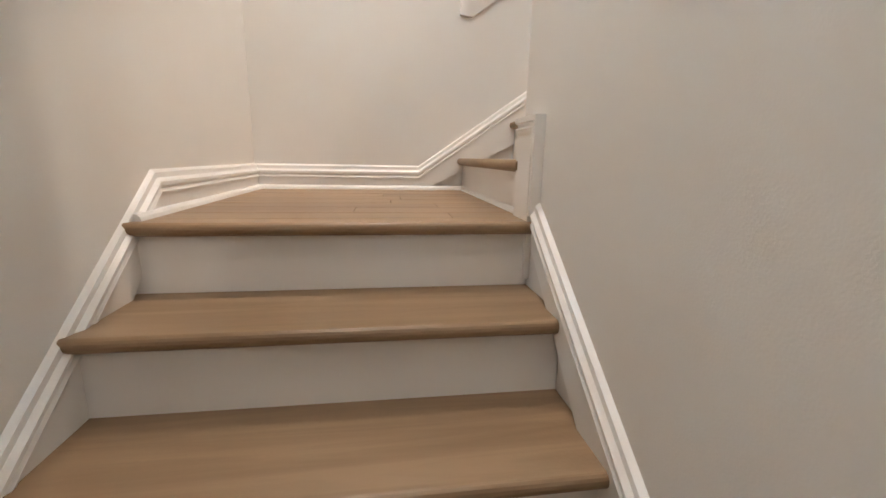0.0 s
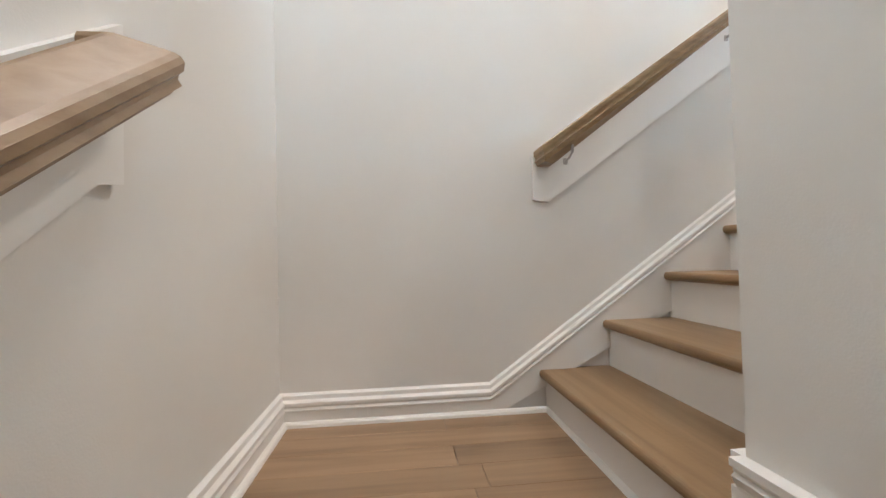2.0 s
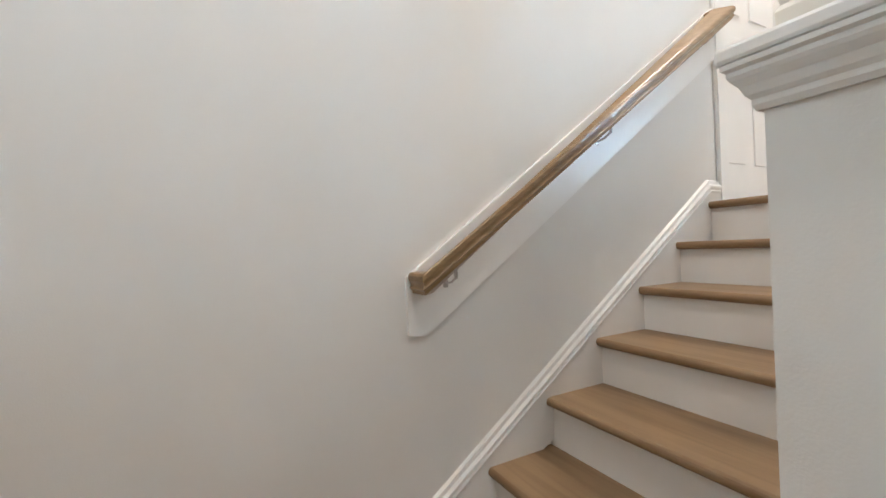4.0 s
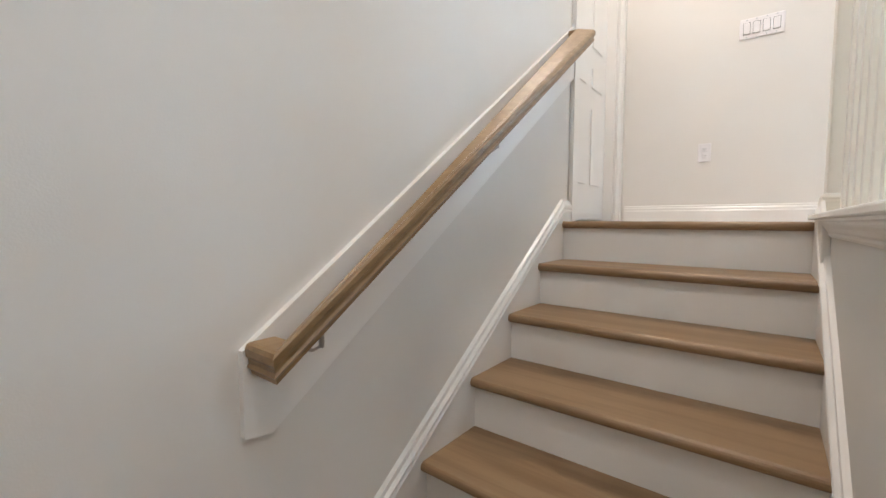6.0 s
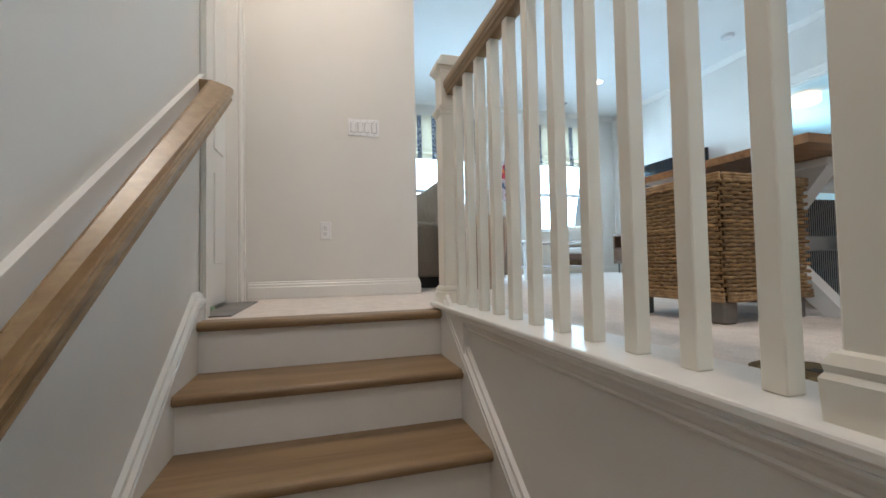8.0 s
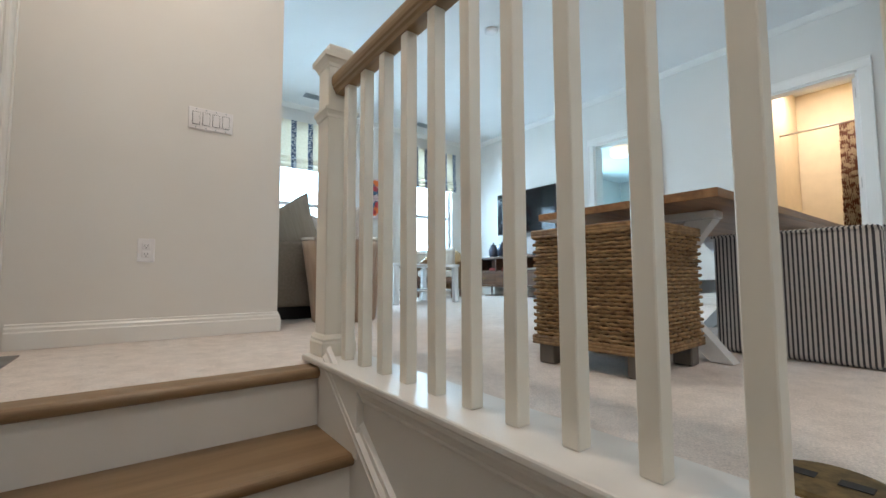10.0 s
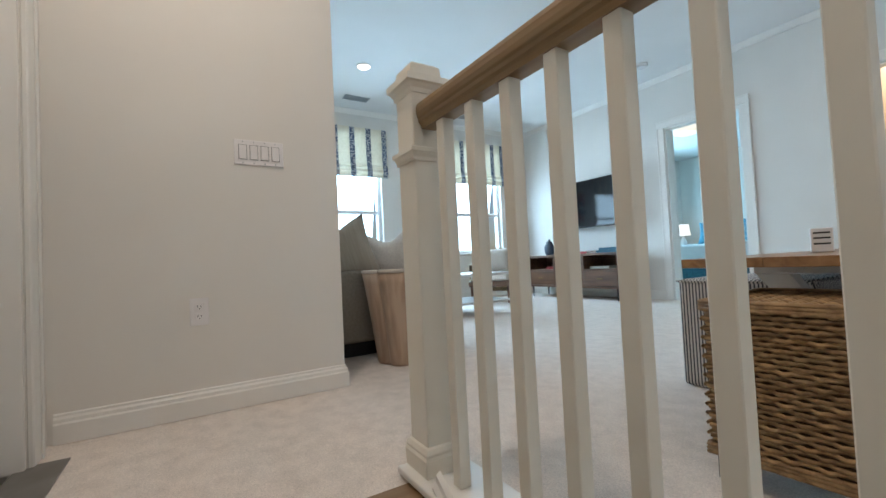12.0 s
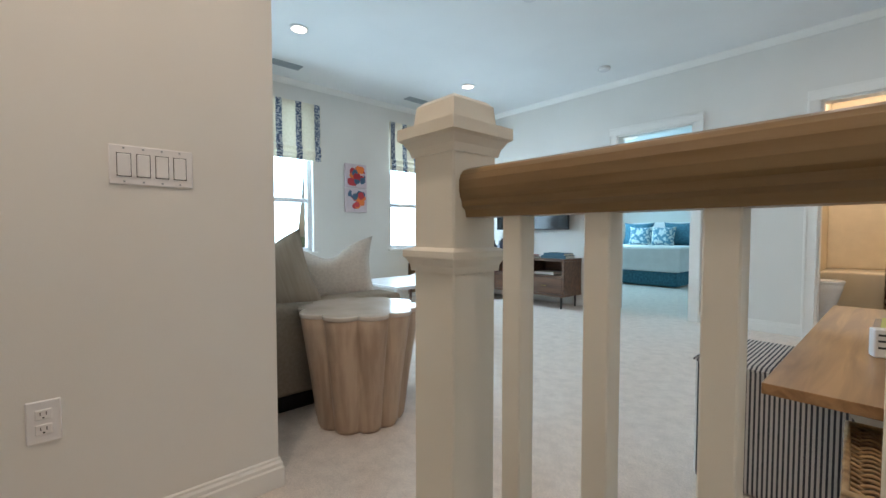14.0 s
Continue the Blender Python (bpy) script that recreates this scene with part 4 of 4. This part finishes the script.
# ---- armchair ----
ar = thing("armchair", "brown wicker armchair with a white cushion and pillow", "armchair", (3.72, -4.15, 0), 215)
part("seat", box(shape(), -0.30, 0.30, -0.28, 0.30, 0.22, 0.30, 0.02, 2), M_WALNUT, ar)
b = shape()
for k in range(15):
    a0, a1 = radians(200 - k * 14.7 + 0), radians(200 - (k + 1) * 14.7)
    for r0_ in (0,):
        q = [(0.36 * math.cos(a_), 0.32 * math.sin(a_) + 0.02) for a_ in (a0, a1)]
        w_ = [(0.32 * math.cos(a_), 0.28 * math.sin(a_) + 0.02) for a_ in (a0, a1)]
        def top(a_):
            return 0.52 + 0.24 * max(0, math.sin(a_)) ** 1.5
        vs = [b.verts.new(p_) for p_ in ((*q[0], 0.12), (*q[1], 0.12), (*q[1], top(a1)), (*q[0], top(a0)), (*w_[0], 0.12), (*w_[1], 0.12), (*w_[1], top(a1)), (*w_[0], top(a0)))]
        for f in ((0, 1, 2, 3), (5, 4, 7, 6), (3, 2, 6, 7), (1, 0, 4, 5)):
            b.faces.new([vs[i] for i in f])
bmesh.ops.remove_doubles(b, verts=b.verts, dist=0.0005)
part("backrest", b, M_RATTAN, ar, smooth=False)
part("seat_cushion", box(shape(), -0.26, 0.26, -0.28, 0.24, 0.302, 0.40, 0.03, 3), M_LINEN, ar, smooth=True)
c_ = part("back_pillow", pillow(shape(), 0.42, 0.36, 0.13), M_LINEN, ar, smooth=True)
c_.matrix_basis = pose(0, 0.16, 0.58, 12, 0, 0)
for x, y in ((-0.26, -0.24), (0.26, -0.24), (-0.24, 0.26), (0.24, 0.26)):
    part("leg", lathe(shape(), [(0.014, 0), (0.02, 0.22)], x, y, 0, 10), M_WALNUT, ar)

# ---- floor outlet ----
fo = thing("floor_outlet_cover", "oval aged brass floor outlet cover in the cream carpet", "floor outlet", (-1.205, -1.25, 0))
b = lathe(shape(), [(0.075, -0.001), (0.075, 0.004), (0.066, 0.007), (0.01, 0.0075)], n=32)
part("cover", b, M_BRASS, fo)
for x in (-0.03, 0.03):
    part("slot", box(shape(), x - 0.018, x + 0.018, -0.012, 0.012, 0.0078, 0.009, 0.001), M_DARK, fo)

# ---- bedroom ----
bed = thing("bed", "made bed with white cover, teal folded throw and skirt", "bed", (2.83, -8.45, 0), 0)
part("mattress", box(shape(), -0.80, 0.80, -1.55, 0.45, 0.32, 0.66, 0.05, 3), M_SHEET, bed, smooth=True)
part("bed_skirt", box(shape(), -0.78, 0.78, -1.53, 0.43, 0.02, 0.32, 0.01), M_BLUE, bed)
part("coverlet", box(shape(), -0.83, 0.83, -1.3, 0.475, 0.26, 0.685, 0.05, 3), M_SHEET, bed, smooth=True)
part("headboard", box(shape(), -0.85, 0.85, -1.66, -1.56, 0.0, 1.15, 0.02, 2), M_SHEET, bed)
for i, (x, m_, lab) in enumerate(((-0.45, M_BLUE, "teal pillow standing on the bed"), (0.35, M_BLUE, "teal pillow standing on the bed"), (-0.22, M_BPAT, "patterned teal and white pillow on the bed"), (0.22, M_BPAT, "patterned teal and white pillow on the bed"))):
    p_ = thing("bed_pillow", lab, "pillow", (2.93 + x, -9.43 if i < 2 else -9.23, 0.90 if i < 2 else 0.86), group="pillows on the bed")
    c_ = part("cover", pillow(shape(), 0.62 if i < 2 else 0.46, 0.50 if i < 2 else 0.40, 0.17), m_, p_, smooth=True)
    c_.matrix_basis = pose(0, 0, 0, 15, 0, 0)
bl = thing("bedroom_ceiling_light", "lit drum ceiling light in the bedroom", "ceiling light", (2.75, -7.62, ZC))
part("shade", lathe(shape(), [(0.17, -0.02), (0.19, -0.03), (0.19, -0.14), (0.16, -0.16)], n=28), M_SHADEON, bl)
part("canopy", lathe(shape(), [(0.07, 0), (0.07, -0.02)], n=20), M_WHITE, bl)
ns = thing("nightstand", "small white nightstand beside the bed", "nightstand", (4.15, -9.9, 0))
part("body", box(shape(), -0.22, 0.22, -0.2, 0.2, 0.12, 0.60, 0.006), M_SHEET, ns)
for x in (-0.19, 0.19):
    for y in (-0.17, 0.17):
        part("leg", box(shape(), x - 0.015, x + 0.015, y - 0.015, y + 0.015, 0, 0.12), M_SHEET, ns)
ta = thing("table_lamp", "lit table lamp with a white drum shade on the nightstand", "table lamp", (4.15, -9.9, 0.60))
part("base", lathe(shape(), [(0.07, 0), (0.07, 0.02), (0.03, 0.06), (0.08, 0.16), (0.02, 0.28), (0.01, 0.36)], n=20), M_SHEET, ta, smooth=True)
part("shade", lathe(shape(), [(0.15, 0.32), (0.12, 0.56)], n=24), M_SHADEON, ta)
area("bedside_lamp", (4.1, -9.6, 1.25), (3.6, -9.2, 1.2), 0.2, 0.2, 3, WARM)
dl = thing("door_bedroom", "white bedroom door standing open into the room", "door", (BD[1] - 0.01, YT - T, 0), 68)
dl["kind"] = "structure"
part("leaf", box(shape(), -0.035, 0.0, -0.80, 0.0, 0.012, DT - 0.02, 0.002), M_TRIM, dl)

# ---- bathroom ----
tu = thing("bathtub", "cream bathtub in the lit bathroom", "bathtub", (-0.28, -7.12, 0))
b = shape()
box(b, -0.51, 0.45, -0.37, 0.35, 0, 0.50, 0.02, 2)
part("body", b, M_SHOWER, tu, smooth=True)
setting("wall_shower", box(shape(), -0.79, 0.17, -7.5, -7.49, 0.51, 2.2), M_SHOWER)
ro = thing("shower_rod", "chrome shower curtain rod across the bathtub", "curtain rod", (0, -6.72, 2.0))
b = shape()
sweep(b, [(0.012 * math.cos(q * 0.785), 0.012 * math.sin(q * 0.785)) for q in range(8)], (-0.798, 0, 0), (0.178, 0, 0))
part("rod", b, M_NICKEL, ro, smooth=True)
cu = thing("shower_curtain", "brown patterned shower curtain gathered at the rod's end", "shower curtain", (-0.44, -6.72, 0))
b = shape()
n = 60
pf = [(-0.11 + 0.22 * i / n, 0.035 * math.sin(i * 1.15)) for i in range(n + 1)]
r0_ = [b.verts.new((x, y, 0.15)) for x, y in pf]
r1_ = [b.verts.new((x * 0.8, y * 0.8, 1.99)) for x, y in pf]
for i in range(n):
    b.faces.new((r0_[i], r0_[i + 1], r1_[i + 1], r1_[i]))
c_ = part("cloth", b, M_CURT, cu, smooth=True)
sd = c_.modifiers.new("thick", "SOLIDIFY")
sd.thickness = 0.003
si = thing("toilet", "white toilet seen through the bathroom door", "toilet", (0.04, -6.0, 0))
b = lathe(shape(), [(0.08, 0), (0.06, 0.10), (0.07, 0.22), (0.115, 0.38), (0.125, 0.44)], n=28)
part("bowl", b, M_WHITE, si, smooth=True)
part("seat", lathe(shape(), [(0.128, 0.441), (0.134, 0.455), (0.13, 0.47)], n=28), M_WHITE, si)
db = thing("door_bathroom", "white bathroom door standing open, on nickel hinges", "door", (BA[0] + 0.02, YT - T, 0))
db["kind"] = "structure"
part("leaf", box(shape(), 0.0, 0.035, -0.78, 0.0, 0.012, DT - 0.02, 0.002), M_TRIM, db)
for z in (0.25, 1.1, 1.9):
    part("hinge", box(shape(), 0.0, 0.012, 0.001, 0.05, z - 0.045, z + 0.045, 0.002), M_NICKEL, db)

# ---- side room ----
ds = thing("door_side_room", "white door standing open into the dim room", "door", (DK[1] - 0.02, YT - T, 0))
ds["kind"] = "structure"
part("leaf", box(shape(), -0.035, 0.0, -0.80, 0.0, 0.012, DT - 0.02, 0.002), M_TRIM, ds)
for z in (0.25, 1.1, 1.9):
    part("hinge", box(shape(), -0.012, 0.0, 0.001, 0.05, z - 0.045, z + 0.045, 0.002), M_NICKEL, ds)
pi = thing("framed_print", "pale framed print on the dim blue-grey wall", "picture", (-1.75, -9.3, 1.45))
part("frame", box(shape(), -0.22, 0.22, 0.0, 0.02, -0.3, 0.3, 0.004), M_GREY, pi)
part("print", box(shape(), -0.19, 0.19, 0.021, 0.024, -0.27, 0.27), M_PAPER, pi)

# ---- outdoors ----
setting("ground", box(shape(), XW + 0.6, 400, -300, 300, -3.4, -3.2), M_LAWN)
random.seed(3)
hb = shape()
for i in range(900):
    x, y, z = random.uniform(14, 17), random.uniform(-14, 6), -3.2 + 3.6 * random.random() ** 0.7
    r_ = random.uniform(0.08, 0.22)
    d1 = Vector((random.uniform(-1, 1), random.uniform(-1, 1), random.uniform(-1, 1))).normalized() * r_
    d2 = d1.orthogonal().normalized() * r_ * 0.6
    hb.faces.new([hb.verts.new(Vector((x, y, z)) + q) for q in (d1, d2, -d1, -d2)])
hd = link("hedge", hb, M_LEAF)
tagged(hd, "far band of pale green shrubs outside the windows", "hedge", kind="stuff")

# ---- landing planks, last ----
lf = setting("floor_landing", box(shape(), XL, X1 + NOSE, YN0 + 0.07, -0.001, ZL - 0.2, ZL - 0.012), M_GAP)
random.seed(11)
pw = 0.127
y = -0.001
row = 0
meshes = {}
while y > YN0 + 0.076:
    y2 = max(y - pw, YN0 + 0.076)
    x = XL
    first = True
    while x < X1 + NOSE - 0.01:
        ln = random.uniform(0.35, 0.9) if first else random.uniform(0.8, 1.4)
        x2 = min(x + ln, X1 + NOSE)
        if X1 + NOSE - x2 < 0.15:
            x2 = X1 + NOSE
        b = shape()
        box(b, x + 0.0005, x2 - 0.0005, y2 + 0.0005, y - 0.0005, ZL - 0.012, ZL, 0.0012)
        p_ = part("plank", b, M_PLANK, lf)
        x, first = x2, False
    y = y2
    row += 1
